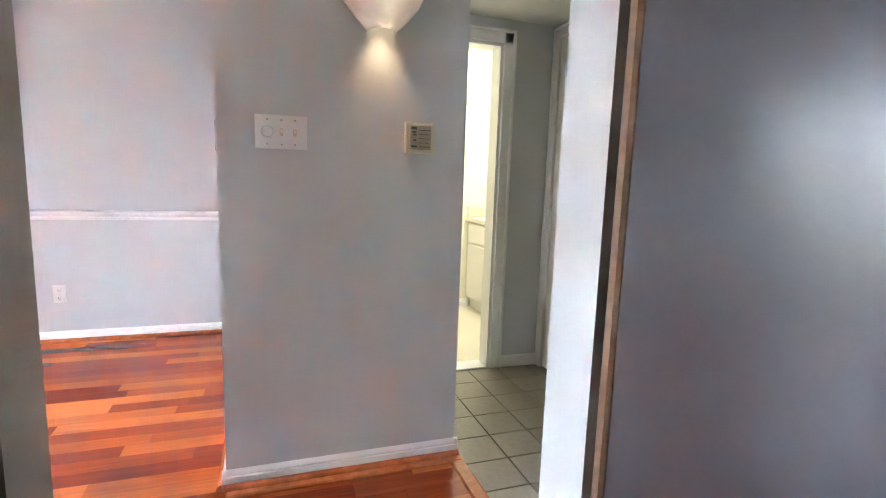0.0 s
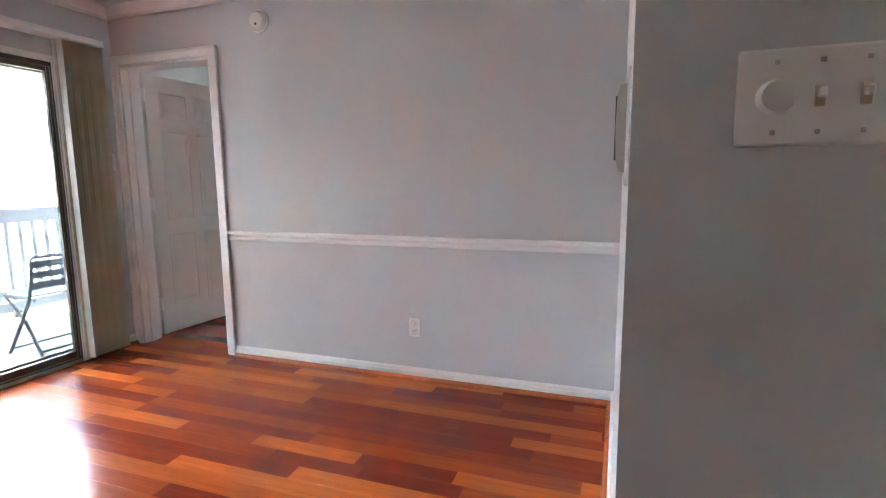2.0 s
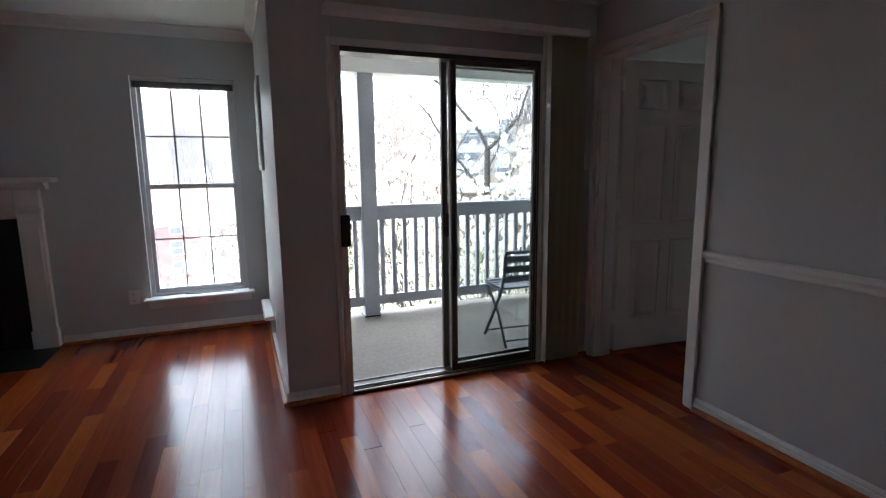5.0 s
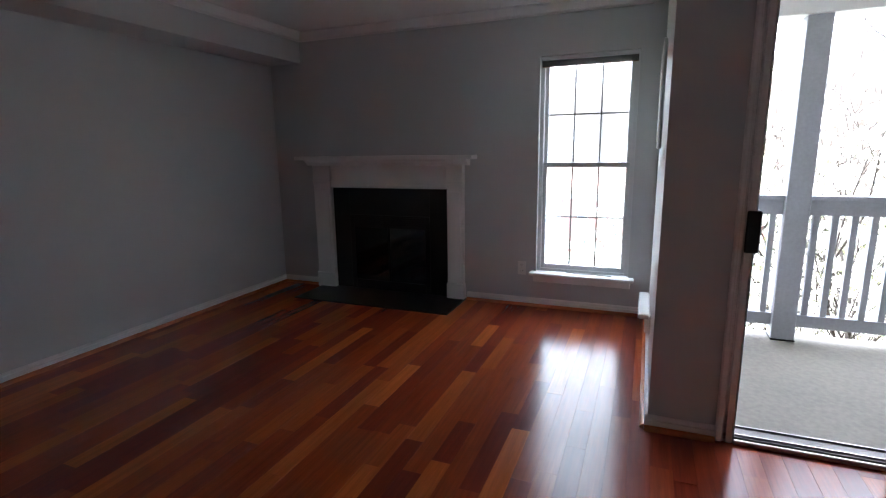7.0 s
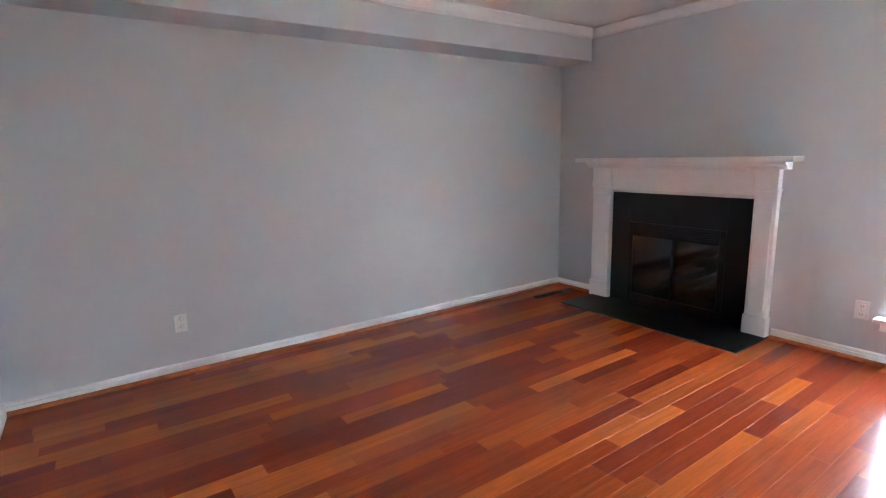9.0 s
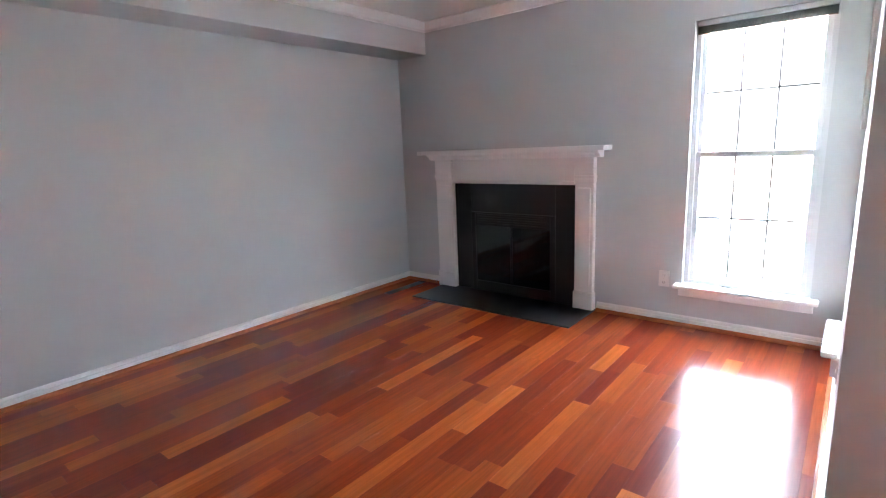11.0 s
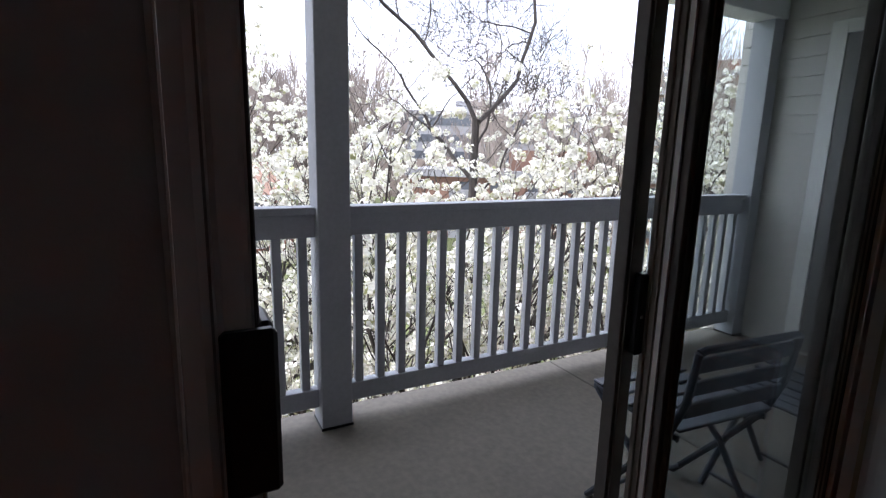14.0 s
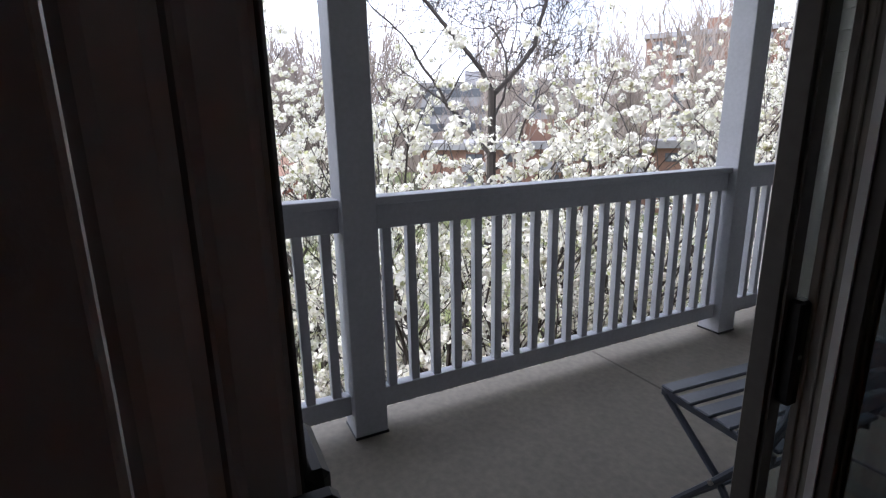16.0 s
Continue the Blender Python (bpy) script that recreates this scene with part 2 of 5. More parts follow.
def tube(bm, pts, r0, r1=None, n=8, cap=True):
    """A tapering tube along points."""
    r1 = r0 if r1 is None else r1
    rings = []
    pts = [Vector(p) for p in pts]
    for i, p in enumerate(pts):
        d = (pts[min(i + 1, len(pts) - 1)] - pts[max(i - 1, 0)]).normalized()
        a = d.orthogonal().normalized()
        if i and abs(d.dot(prev)) > 0.2:
            a = (keep - d * keep.dot(d)).normalized()
        keep, prev = a, d
        c = d.cross(a)
        r = r0 + (r1 - r0) * i / max(1, len(pts) - 1)
        rings.append([bm.verts.new(p + r * (a * math.cos(k * math.tau / n) + c * math.sin(k * math.tau / n))) for k in range(n)])
    for A, B in zip(rings, rings[1:]):
        for k in range(n):
            bm.faces.new((A[k], A[(k + 1) % n], B[(k + 1) % n], B[k]))
    if cap:
        bm.faces.new(rings[0][::-1])
        bm.faces.new(rings[-1])


def extrude_profile(pts, axis, a, b):
    """A closed profile of (out, up) points swept along x or y."""
    bm = bmesh.new()
    def put(o, u, s):
        return (s, o, u) if axis == "x" else (o, s, u)
    A = [bm.verts.new(put(o, u, a)) for o, u in pts]
    B = [bm.verts.new(put(o, u, b)) for o, u in pts]
    k = len(pts)
    for i in range(k):
        bm.faces.new((A[i], A[(i + 1) % k], B[(i + 1) % k], B[i]))
    bm.faces.new(A[::-1])
    bm.faces.new(B)
    bmesh.ops.recalc_face_normals(bm, faces=bm.faces)
    return bm


def part(name, bm, material, parent=None, label="", smooth=False):
    me = bpy.data.meshes.new(name)
    bm.to_mesh(me)
    bm.free()
    me.materials.append(material)
    if smooth:
        me.polygons.foreach_set("use_smooth", [True] * len(me.polygons))
    ob = new(name, me)
    if parent:
        ob.parent = parent
    if label:
        ob["label"] = label
    return ob


def setting(name, bm, material, label, category):
    return tagged(part(name, bm, material), label, category, kind="structure")


def thing(name, label, category, group="", at=(0, 0, 0)):
    ob = new(name)
    ob.empty_display_size = 0.1
    ob.location = at
    return tagged(ob, label, category, group)


# ---- plan ----
NY, WX, SX, JY, SY, CEIL = 4.67, -5.41, -3.65, 2.612, -0.955, 2.44
BZ = -0.02                 # balcony floor
OYX, WT = 4.375, 0.13     # outer edge of the frame pocket, thickness of the wall
PX0, PX1, PY = -0.168, 0.742, 2.64   # the wall block with the switches

setting("floor", boxes((-5.57, 2.6, -1.2, 2.72, -0.30, -0.022), (-3.81, 2.6, 2.72, 6.4, -0.30, -0.022)), M_SUB, "dark subfloor under the wooden boards", "floor")
# north wall with the bedroom door opening
DX0, DX1, DZ = -3.585, -2.765, 2.045
setting("wall_north", boxes((SX - WT, DX0, NY, NY + 0.14, -0.02, CEIL), (DX1, PX0 + 0.1, NY, NY + 0.14, -0.02, CEIL), (DX0, DX1, NY, NY + 0.14, DZ, CEIL)),
        M_WALL, "pale grey painted wall with a white chair rail", "wall")
# slider wall with its opening
OY0, OY1, OZ = 2.977, 4.243, 1.99
setting("wall_balcony", boxes((SX - WT, SX, JY + 0.14, OY0, -0.02, CEIL), (SX - WT, SX, OYX, NY, -0.02, CEIL), (SX - WT, SX, OY0, OYX, OZ, CEIL)),
        M_WALL, "pale grey painted wall round the sliding balcony door", "wall")
setting("wall_jog", box(WX - 0.16, SX, JY, JY + 0.14, -0.02, CEIL), M_WALL, "pale grey painted return wall beside the balcony", "wall")
# west wall with window
VY0, VY1, VZ0, VZ1 = 1.70, 2.445, 0.31, 2.06
setting("wall_west", boxes((WX - 0.16, WX, SY, VY0, -0.02, CEIL), (WX - 0.16, WX, VY1, JY, -0.02, CEIL), (WX - 0.16, WX, VY0, VY1, -0.02, VZ0), (WX - 0.16, WX, VY0, VY1, VZ1, CEIL)),
        M_WALL, "pale grey painted wall with fireplace and tall window", "wall")
setting("wall_south", box(WX - 0.16, -0.80, SY - 0.14, SY, -0.02, CEIL), M_WALL, "pale grey painted wall below a long soffit", "wall")
setting("wall_east", box(-0.95, -0.81, SY, 1.27, -0.02, CEIL), M_WALL, "pale grey painted wall of the living room", "wall")
setting("wall_foyer_left", box(-0.95, -0.239, 1.272, 1.37, -0.02, CEIL), M_FOYER, "beige painted wall end beside the entry", "wall")
setting("wall_block", boxes((PX0, PX1, PY, 3.35, -0.02, CEIL), (PX0, 0.60, 3.35, NY + 0.14, -0.02, CEIL)), M_WALL, "grey painted wall end with light switches and thermostat", "wall")
# hall
HX, HY = 1.64, 3.52
setting("wall_hall_north", boxes((0.60, 0.72, HY, HY + 0.11, -0.02, CEIL), (1.30, HX + 0.12, HY, HY + 0.11, -0.02, CEIL), (0.72, 1.30, HY, HY + 0.11, 1.965, CEIL)), M_WALL, "grey painted hall wall round the bathroom door", "wall")
setting("wall_hall_east", boxes((HX, HX + 0.12, 1.56, 2.72, -0.02, CEIL), (HX, HX + 0.12, 3.45, HY, -0.02, CEIL), (HX, HX + 0.12, 2.72, 3.45, 2.02, CEIL), (HX + 0.12, HX + 0.2, 2.6, HY, -0.02, CEIL)), M_WALL, "grey painted hall wall with a closet door", "wall")
setting("wall_foyer_right", boxes((0.515, HX + 0.12, 1.42, 1.56, -0.02, CEIL)), M_WALL, "pale grey painted wall end beside the entry door", "wall")
# entry behind the start
setting("wall_entry", boxes((0.62, 0.76, -0.7, 1.42, -0.02, CEIL), (-0.95, 0.76, -0.84, -0.70, -0.02, CEIL), (-0.81, -0.80, -0.70, 1.27, -0.02, CEIL)), M_FOYER, "plain beige wall closing the entry", "wall")
setting("ceiling", boxes((-5.6, 2.6, -1.15, 2.66, CEIL, CEIL + 0.2), (-3.81, 2.6, 2.66, 6.6, CEIL, CEIL + 0.2)), M_CEIL, "flat off-white painted ceiling", "ceiling")
setting("hall_ceiling", box(PX1 + 0.002, HX, 2.75, HY, 2.10, 2.40), M_CEIL, "lowered off-white ceiling over the tiled hall", "ceiling")
setting("soffit", box(WX, -0.95, SY, -0.60, 2.17, CEIL), M_WALL, "pale grey painted soffit along the ceiling", "soffit")
# bathroom beyond the hall, bedroom beyond the door
setting("wall_bathroom", boxes((0.60, 0.72, HY + 0.11, 5.5, -0.02, CEIL), (2.30, 2.42, HY + 0.11, 5.5, -0.02, CEIL), (0.60, 2.42, 5.0, 5.12, -0.02, CEIL), (HX + 0.12, 2.42, HY, HY + 0.11, -0.02, CEIL)), M_BATH, "warm white bathroom walls", "wall")
setting("bathroom_floor", box(0.72, 2.30, HY + 0.05, 5.0, -0.02, 0.002), M_BATHTILE, "cream bathroom floor", "floor")
# the opening at y 5.0 to 6.3 is added, unseen, to let sky light in
setting("wall_bedroom", boxes((-3.779, -3.67, NY + 0.14, 5.0, -0.02, CEIL), (-3.779, -3.67, 6.3, 6.6, -0.02, CEIL), (-3.779, -3.67, 5.0, 6.3, -0.02, 0.35), (-3.779, -3.67, 5.0, 6.3, 2.05, CEIL), (-3.81, 0.6, 6.46, 6.6, -0.02, CEIL), (0.46, 0.6, NY + 0.14, 6.46, -0.02, CEIL)), M_WALL, "plain grey walls of the next room", "wall")


# ---- trims ----
def base_profile(s):
    return [(0, 0.0), (s * 0.015, 0.0), (s * 0.015, 0.046), (s * 0.009, 0.050), (s * 0.013, 0.056), (s * 0.009, 0.066), (s * 0.004, 0.073), (0, 0.073)]


def round_profile(s):
    return [(s * 0.0145, 0), (s * 0.036, 0), (s * 0.035, 0.009), (s * 0.030, 0.017), (s * 0.023, 0.022), (s * 0.0145, 0.023)]


def crown_profile(s):
    return [(0, CEIL), (s * 0.062, CEIL), (s * 0.060, CEIL - 0.010), (s * 0.050, CEIL - 0.016), (s * 0.038, CEIL - 0.030), (s * 0.022, CEIL - 0.052), (s * 0.014, CEIL - 0.060), (s * 0.012, CEIL - 0.078), (0, CEIL - 0.080)]


def rail_profile(s):
    return [(0, 0.826), (s * 0.010, 0.826), (s * 0.015, 0.834), (s * 0.013, 0.850), (s * 0.024, 0.858), (s * 0.032, 0.870), (s * 0.028, 0.884), (s * 0.010, 0.891), (0, 0.891)]


def run(name, prof, axis, wall, s, a, b, material, label, category):
    pts = [(wall + o, u) for o, u in prof(s)]
    return setting(name, extrude_profile(pts, axis, a, b), material, label, category)


BASES = [("x", NY, -1, -2.70, PX0), ("x", JY, -1, WX, SX + 0.014), ("y", WX, 1, SY, -0.52), ("y", WX, 1, 1.08, JY), ("x", SY, 1, WX, -0.95),
         ("y", SX, 1, JY - 0.014, OY0 - 0.074), ("y", SX, 1, 4.52, NY - 0.02), ("y", PX0, -1, PY - 0.014, NY), ("x", PY, -1, PX0 - 0.014, PX1 + 0.014),
         ("x", HY, -1, 1.376, HX), ("y", -0.95, -1, SY, 1.27), ("y", PX1, 1, PY - 0.014, 3.35)]
for ax, w, s, a, b in BASES:
    run("baseboard", base_profile, ax, w, s, a, b, M_TRIM, "white moulded baseboard", "baseboard")
for ax, w, s, a, b in BASES[:9]:
    run("trim", round_profile, ax, w, s, a, b, M_WOODTRIM, "reddish wooden quarter-round at the floor", "trim")
for ax, w, s, a, b in (("x", NY, -1, SX, PX0), ("x", JY, -1, WX, SX + 0.06), ("y", WX, 1, -0.60, JY), ("y", SX, 1, JY - 0.06, NY), ("x", -0.60, 1, WX, -0.95), ("y", PX0, -1, PY - 0.06, NY)):
    run("crown_trim", crown_profile, ax, w, s, a, b, M_TRIM, "white crown moulding under the ceiling", "trim")
run("chair_rail", rail_profile, "x", NY, -1, -2.70, PX0, M_TRIM, "white moulded chair rail on the wall", "trim")


def casing(name, axis, wall, s, a, b, z, w, label):
    """Three mitred boards round an opening."""
    ob = thing(name, label, "door frame")
    ob["kind"] = "structure"
    t0, t1 = sorted((wall, wall + s * 0.018))
    u0, u1 = sorted((wall + s * 0.0, wall + s * 0.024))
    def bx(p0, p1, z0, z1, deep=False):
        d0, d1 = (u0, u1) if deep else (t0, t1)
        return (p0, p1, d0, d1, z0, z1) if axis == "x" else (d0, d1, p0, p1, z0, z1)
    for p0, p1, q0, q1 in ((a - w, a, a - w, a - w * 0.72), (b, b + w, b + w * 0.72, b + w)):
        bm = boxes(bx(p0, p1, 0, z + w), bevel=0.003)
        bm_box(bm, *bx(q0, q1, 0, z + w, True), bevel=0.004)
        part("side_casing", bm, M_TRIM, ob)
    bm = boxes(bx(a - w, b + w, z, z + w - 0.001), bevel=0.003)
    bm_box(bm, *bx(a - w, b + w, z + w * 0.72, z + w + 0.001, True), bevel=0.004)
    part("head_casing", bm, M_TRIM, ob)
    return ob


c = casing("door_frame_1", "x", NY, -1, DX0, DX1, DZ, 0.062, "white moulded casing round the bedroom doorway")
part("jamb", boxes((DX0 - 0.001, DX0 + 0.018, NY - 0.004, NY + 0.144, 0, DZ), (DX1 - 0.018, DX1 + 0.001, NY - 0.004, NY + 0.144, 0, DZ), (DX0, DX1, NY - 0.004, NY + 0.144, DZ - 0.018, DZ + 0.001),
                   (DX0 + 0.018, DX0 + 0.03, NY + 0.05, NY + 0.09, 0, DZ - 0.02), (DX1 - 0.03, DX1 - 0.018, NY + 0.05, NY + 0.09, 0, DZ - 0.02)), M_TRIM, c)
c = casing("door_frame_2", "x", HY, -1, 0.72, 1.30, 1.965, 0.075, "white casing round the bathroom doorway")
part("jamb", boxes((1.282, 1.301, HY - 0.004, HY + 0.114, 0, 1.965), (0.719, 0.738, HY - 0.004, HY + 0.114, 0, 1.965), (0.72, 1.30, HY - 0.004, HY + 0.114, 1.947, 1.966)), M_TRIM, c)
part("threshold", box(0.74, 1.28, HY - 0.01, HY + 0.12, 0, 0.012, 0.003), M_TRIM, c)
casing("door_frame_3", "y", HX, -1, 2.80, 3.445, 2.02, 0.06, "white casing round the hall closet door")


def panel_door(name, label, w, h, t, panels, knob, two_sided=True):
    """A moulded panel door, hinge edge at the origin, running along +x, front on -y."""
    ob = thing(name, label, "door")
    bm = box(0, w, -t / 2, t / 2, 0, h, 0.003)
    part("leaf", bm, M_DOOR, ob)
    for x0, x1, z0, z1 in panels:
        for sgn in ((-1, 1) if two_sided else (-1,)):
            y = sgn * t / 2
            bm = bmesh.new()
            prev = None
            for inset, dy in ((0, 0.0012), (0.006, 0.005), (0.014, 0.0012), (0.024, 0.0012), (0.05, 0.005)):
                ring = [bm.verts.new((a, y + sgn * dy, b)) for a, b in ((x0 + inset, z0 + inset), (x1 - inset, z0 + inset), (x1 - inset, z1 - inset), (x0 + inset, z1 - inset))]
                if prev:
                    for i in range(4):
                        bm.faces.new((prev[i], prev[(i + 1) % 4], ring[(i + 1) % 4], ring[i]))
                prev = ring
            bm.faces.new(prev)
            bmesh.ops.recalc_face_normals(bm, faces=bm.faces)
            part("panel", bm, M_DOOR, ob)
    kx, kz = knob
    for sgn in (-1, 1):
        bm = bmesh.new()
        y = sgn * t / 2
        tube(bm, [(kx, y, kz), (kx, y + sgn * 0.008, kz)], 0.032, 0.030, 16)
        tube(bm, [(kx, y + sgn * 0.008, kz), (kx, y + sgn * 0.03, kz)], 0.011, 0.011, 12)
        tube(bm, [(kx, y + sgn * 0.028, kz), (kx, y + sgn * 0.036, kz), (kx, y + sgn * 0.05, kz), (kx, y + sgn * 0.058, kz)], 0.024, 0.020, 16)
        part("knob", bm, M_STEEL, ob, "satin metal knob", smooth=True)
    return ob


W6 = 0.80
SIX = [(0.11, 0.36, 1.70, 1.90), (0.44, 0.69, 1.70, 1.90), (0.11, 0.36, 0.92, 1.60), (0.44, 0.69, 0.92, 1.60), (0.11, 0.36, 0.22, 0.80), (0.44, 0.69, 0.22, 0.80)]
d = panel_door("door_1", "white six-panel bedroom door standing wide open", W6, 2.02, 0.035, SIX, (0.735, 0.92))
for z in (0.2, 1.0, 1.82):
    bm = box(-0.012, 0.004, -0.022, 0.02, z, z + 0.09, 0.002)
    tube(bm, [(-0.006, -0.022, z - 0.003), (-0.006, -0.022, z + 0.093)], 0.006, 0.006, 8)
    part("hinge", bm, M_TRIM, d, "painted butt hinge")
d.matrix_world = pose(-3.600, NY + 0.19, 0.012, 0, 0, 85)
TWO = [(0.10, 0.27, 1.0, 1.86), (0.36, 0.53, 1.0, 1.86), (0.10, 0.27, 0.2, 0.82), (0.36, 0.53, 0.2, 0.82)]
d = panel_door("door_2", "white moulded panel closet door, closed, in the hall", 0.63, 2.0, 0.035, TWO, (0.57, 0.89), False)
d.matrix_world = pose(HX + 0.012, 3.44, 0.012, 0, 0, -90)

# entry door beside the start
d = thing("door_3", "dark grey painted entry door standing open with a brown edge strip", "door")
part("leaf", box(0.523, 0.57, 0.44, 1.374, 0.01, 2.04, 0.003), M_DARKDOOR, d)
part("edge_strip", box(0.517, 0.585, 1.374, 1.402, 0.0, 2.06, 0.006), M_BROWN, d, "brown wooden edge strip")
part("closer_plate", box(0.529, 0.536, 0.90, 0.94, 1.34, 1.345, 0.001), M_BLACK, d)

# ---- sliding balcony door ----
# worn aluminium, its colour lightened for the daylight falling on these strips
M_WORN_LIT = mat("worn_daylit_aluminium", (0.40, 0.37, 0.33), 0.45, metal=0.1, var=0.12, bump=0.02)
sl = thing("sliding_door", "dark bronze aluminium balcony door slid open behind its fixed panel", "sliding door")
X1, X2 = SX - 0.101, SX - 0.021   # outer and inner panel planes
part("outer_frame", boxes((SX - 0.125, SX - 0.002, OY0, OY0 + 0.005, 0.0, OZ), (SX - 0.125, SX - 0.002, OY0 + 0.005, OYX - 0.012, OZ - 0.028, OZ),
                          (SX - 0.125, SX - 0.002, OY0 + 0.005, OYX - 0.012, 0.0, 0.028), (SX - 0.125, SX - 0.042, OYX - 0.012, OYX, 0.0, OZ), (SX - 0.042, SX - 0.002, OY1, OYX, 0.0, OZ), bevel=0.002), M_BRONZE, sl)
for k, dx in enumerate((0.050, 0.060, 0.070)):
    part("jamb_channel", box(SX - dx - 0.003, SX - dx, OY1 + 0.012 + 0.02 * k, OYX - 0.012, 0.03, OZ - 0.03, 0.001), M_WORN_LIT if k == 1 else M_BRONZE, sl)
part("track", boxes((X1 - 0.004, X1 + 0.002, OY0 + 0.01, OYX - 0.03, 0.026, 0.036), (X2 - 0.003, X2 + 0.003, OY0 + 0.01, OY1 - 0.01, 0.026, 0.036)), M_STEEL, sl, "worn metal floor track")


def sash(name, x, y0, y1, st, glass, label):
    z0, z1 = 0.036, OZ - 0.03
    p = part(name, boxes((x - 0.015, x + 0.015, y0, y0 + st[0], z0, z1), (x - 0.015, x + 0.015, y1 - st[1], y1, z0, z1), (x - 0.015, x + 0.015, y0 + st[0], y1 - st[1], z0, z0 + 0.046),
                         (x - 0.015, x + 0.015, y0 + st[0], y1 - st[1], z1 - 0.03, z1), bevel=0.002), M_BRONZE, sl, label)
    g = part("pane", box(x - 0.003, x + 0.003, y0 + st[0] - 0.004, y1 - st[1] + 0.004, z0 + 0.044, z1 - 0.028), glass, p, "clear glass pane")
    g.visible_shadow = False
    return p


s1 = sash("sliding_panel", X1, 3.600, 4.360, (0.040, 0.050), M_GLASS, "bronze framed sliding panel pushed fully open")
s2 = sash("fixed_panel", X2, 3.630, OY1 - 0.001, (0.036, 0.035), M_GLASS2, "bronze framed fixed panel")
part("stile_bead", box(X1 + 0.0155, X1 + 0.019, 3.606, 3.610, 0.05, OZ - 0.04), M_BRONZE, s1)
part("stile_bead", boxes((X2 + 0.0155, X2 + 0.019, 3.640, 3.645, 0.04, OZ - 0.032), (X2 + 0.0155, X2 + 0.019, 3.654, 3.658, 0.04, OZ - 0.032), bevel=0.001), M_BRONZE, s2)
for dy, mt in ((0.030, M_WORN_LIT), (0.020, M_BRONZE), (0.010, M_WORN_LIT)):
    part("stile_bead", box(X2 + 0.0155, X2 + 0.019, OY1 - dy, OY1 - dy + 0.004, 0.04, OZ - 0.032, 0.001), mt, s2)
fin = part("interlock", boxes((X1 + 0.030, X2 - 0.0155, 3.640, 3.652, 0.04, OZ - 0.035), (X1 + 0.030, X1 + 0.040, 3.634, 3.640, 0.04, OZ - 0.035), (X1 + 0.050, X1 + 0.054, 3.636, 3.640, 0.04, OZ - 0.035), bevel=0.001), M_WORN_LIT, s2, "worn grey-brown interlock channel, lightened in colour for daylight")
part("seal_strip", box(X2 - 0.012, X2 - 0.002, 3.6245, 3.6295, 0.05, OZ - 0.04), M_TRIM, s2, "pale weather seal")
lt = part("latch", box(X1 + 0.015, X1 + 0.036, 3.618, 3.644, 0.90, 1.05, 0.004), M_BLACK, s1, "black latch")
part("latch_screw", box(X1 + 0.0355, X1 + 0.038, 3.622, 3.628, 0.97, 0.976, 0.001), M_STEEL, lt)
part("latch_keeper", boxes((SX - 0.06, SX + 0.004, OY0 + 0.002, OY0 + 0.018, 0.895, 1.075), (SX + 0.012, SX + 0.030, OY0 - 0.036, OY0 + 0.018, 0.895, 1.075), bevel=0.005), M_BLACK, sl, "black latch box on the jamb")
part("jamb_trim", boxes((SX, SX + 0.012, OY1 + 0.002, OY1 + 0.112, 0.0, OZ + 0.04), (SX, SX + 0.012, OY0 - 0.072, OY1 + 0.002, OZ, OZ + 0.04), bevel=0.002), M_TRIM, sl, "white painted trim")
part("jamb_casing", boxes((SX, SX + 0.018, OY0 - 0.076, OY0 - 0.041, 0.0, OZ), (SX, SX + 0.011, OY0 - 0.038, OY0 - 0.001, 0.0, OZ), bevel=0.008), M_TRIM, sl, "white rounded casing boards")
part("sill_step", box(SX - 0.001, SX + 0.02, OY0, OY1 - 0.007, 0.0, 0.022, 0.005), M_STEEL, sl, "worn metal sill")

# vertical blind: head rail and stacked vanes
vb = thing("vertical_blind", "beige vertical blind drawn open and stacked beside the balcony door", "blind")
part("head_rail", box(SX + 0.002, SX + 0.114, OY0 - 0.085, 4.535, 2.135, 2.175, 0.004), M_TRIM, vb, "white head rail")
for i in range(15):
    y = 4.282 + (i - 1) * 0.0165 if i else 4.250
    a = radians(58 + 7 * math.sin(i * 1.7) if i else 6)
    bm = bmesh.new()
    n = 6
    A, B = [], []
    for k in range(n + 1):
        u = (k / n - 0.5) * 0.088
        bow = 0.006 * (1 - (2 * k / n - 1) ** 2)
        px, py = u * math.cos(a) + bow * math.sin(a), y + u * math.sin(a) + bow
        A.append(bm.verts.new((SX + 0.066 + px, py, 0.03)))
        B.append(bm.verts.new((SX + 0.066 + px, py, 2.13)))
    for k in range(n):
        bm.faces.new((A[k], A[k + 1], B[k + 1], B[k]))
    bmesh.ops.solidify(bm, geom=bm.faces[:], thickness=0.0012)
    # first vane is white in place of beige, to look lit by daylight
    part("vane", bm, M_VANE if i else M_PLASTIC, vb, "" if i else "end vane coloured whiter for the daylight on it")
bm = bmesh.new()
tube(bm, [(SX + 0.075, 4.23, 2.13), (SX + 0.077, 4.232, 1.8), (SX + 0.076, 4.231, 1.50)], 0.0032, 0.0032, 6)
part("wand", bm, M_PLASTIC, vb)
bm = bmesh.new()
tube(bm, [(SX + 0.10, 2.906, 2.136), (SX + 0.101, 2.910, 1.6), (SX + 0.10, 2.909, 1.2), (SX + 0.101, 2.906, 0.9), (SX + 0.10, 2.908, 0.5)], 0.0019, 0.0019, 6)
part("pull_cord", bm, M_PLASTIC, vb, "thin white hanging pull cord")

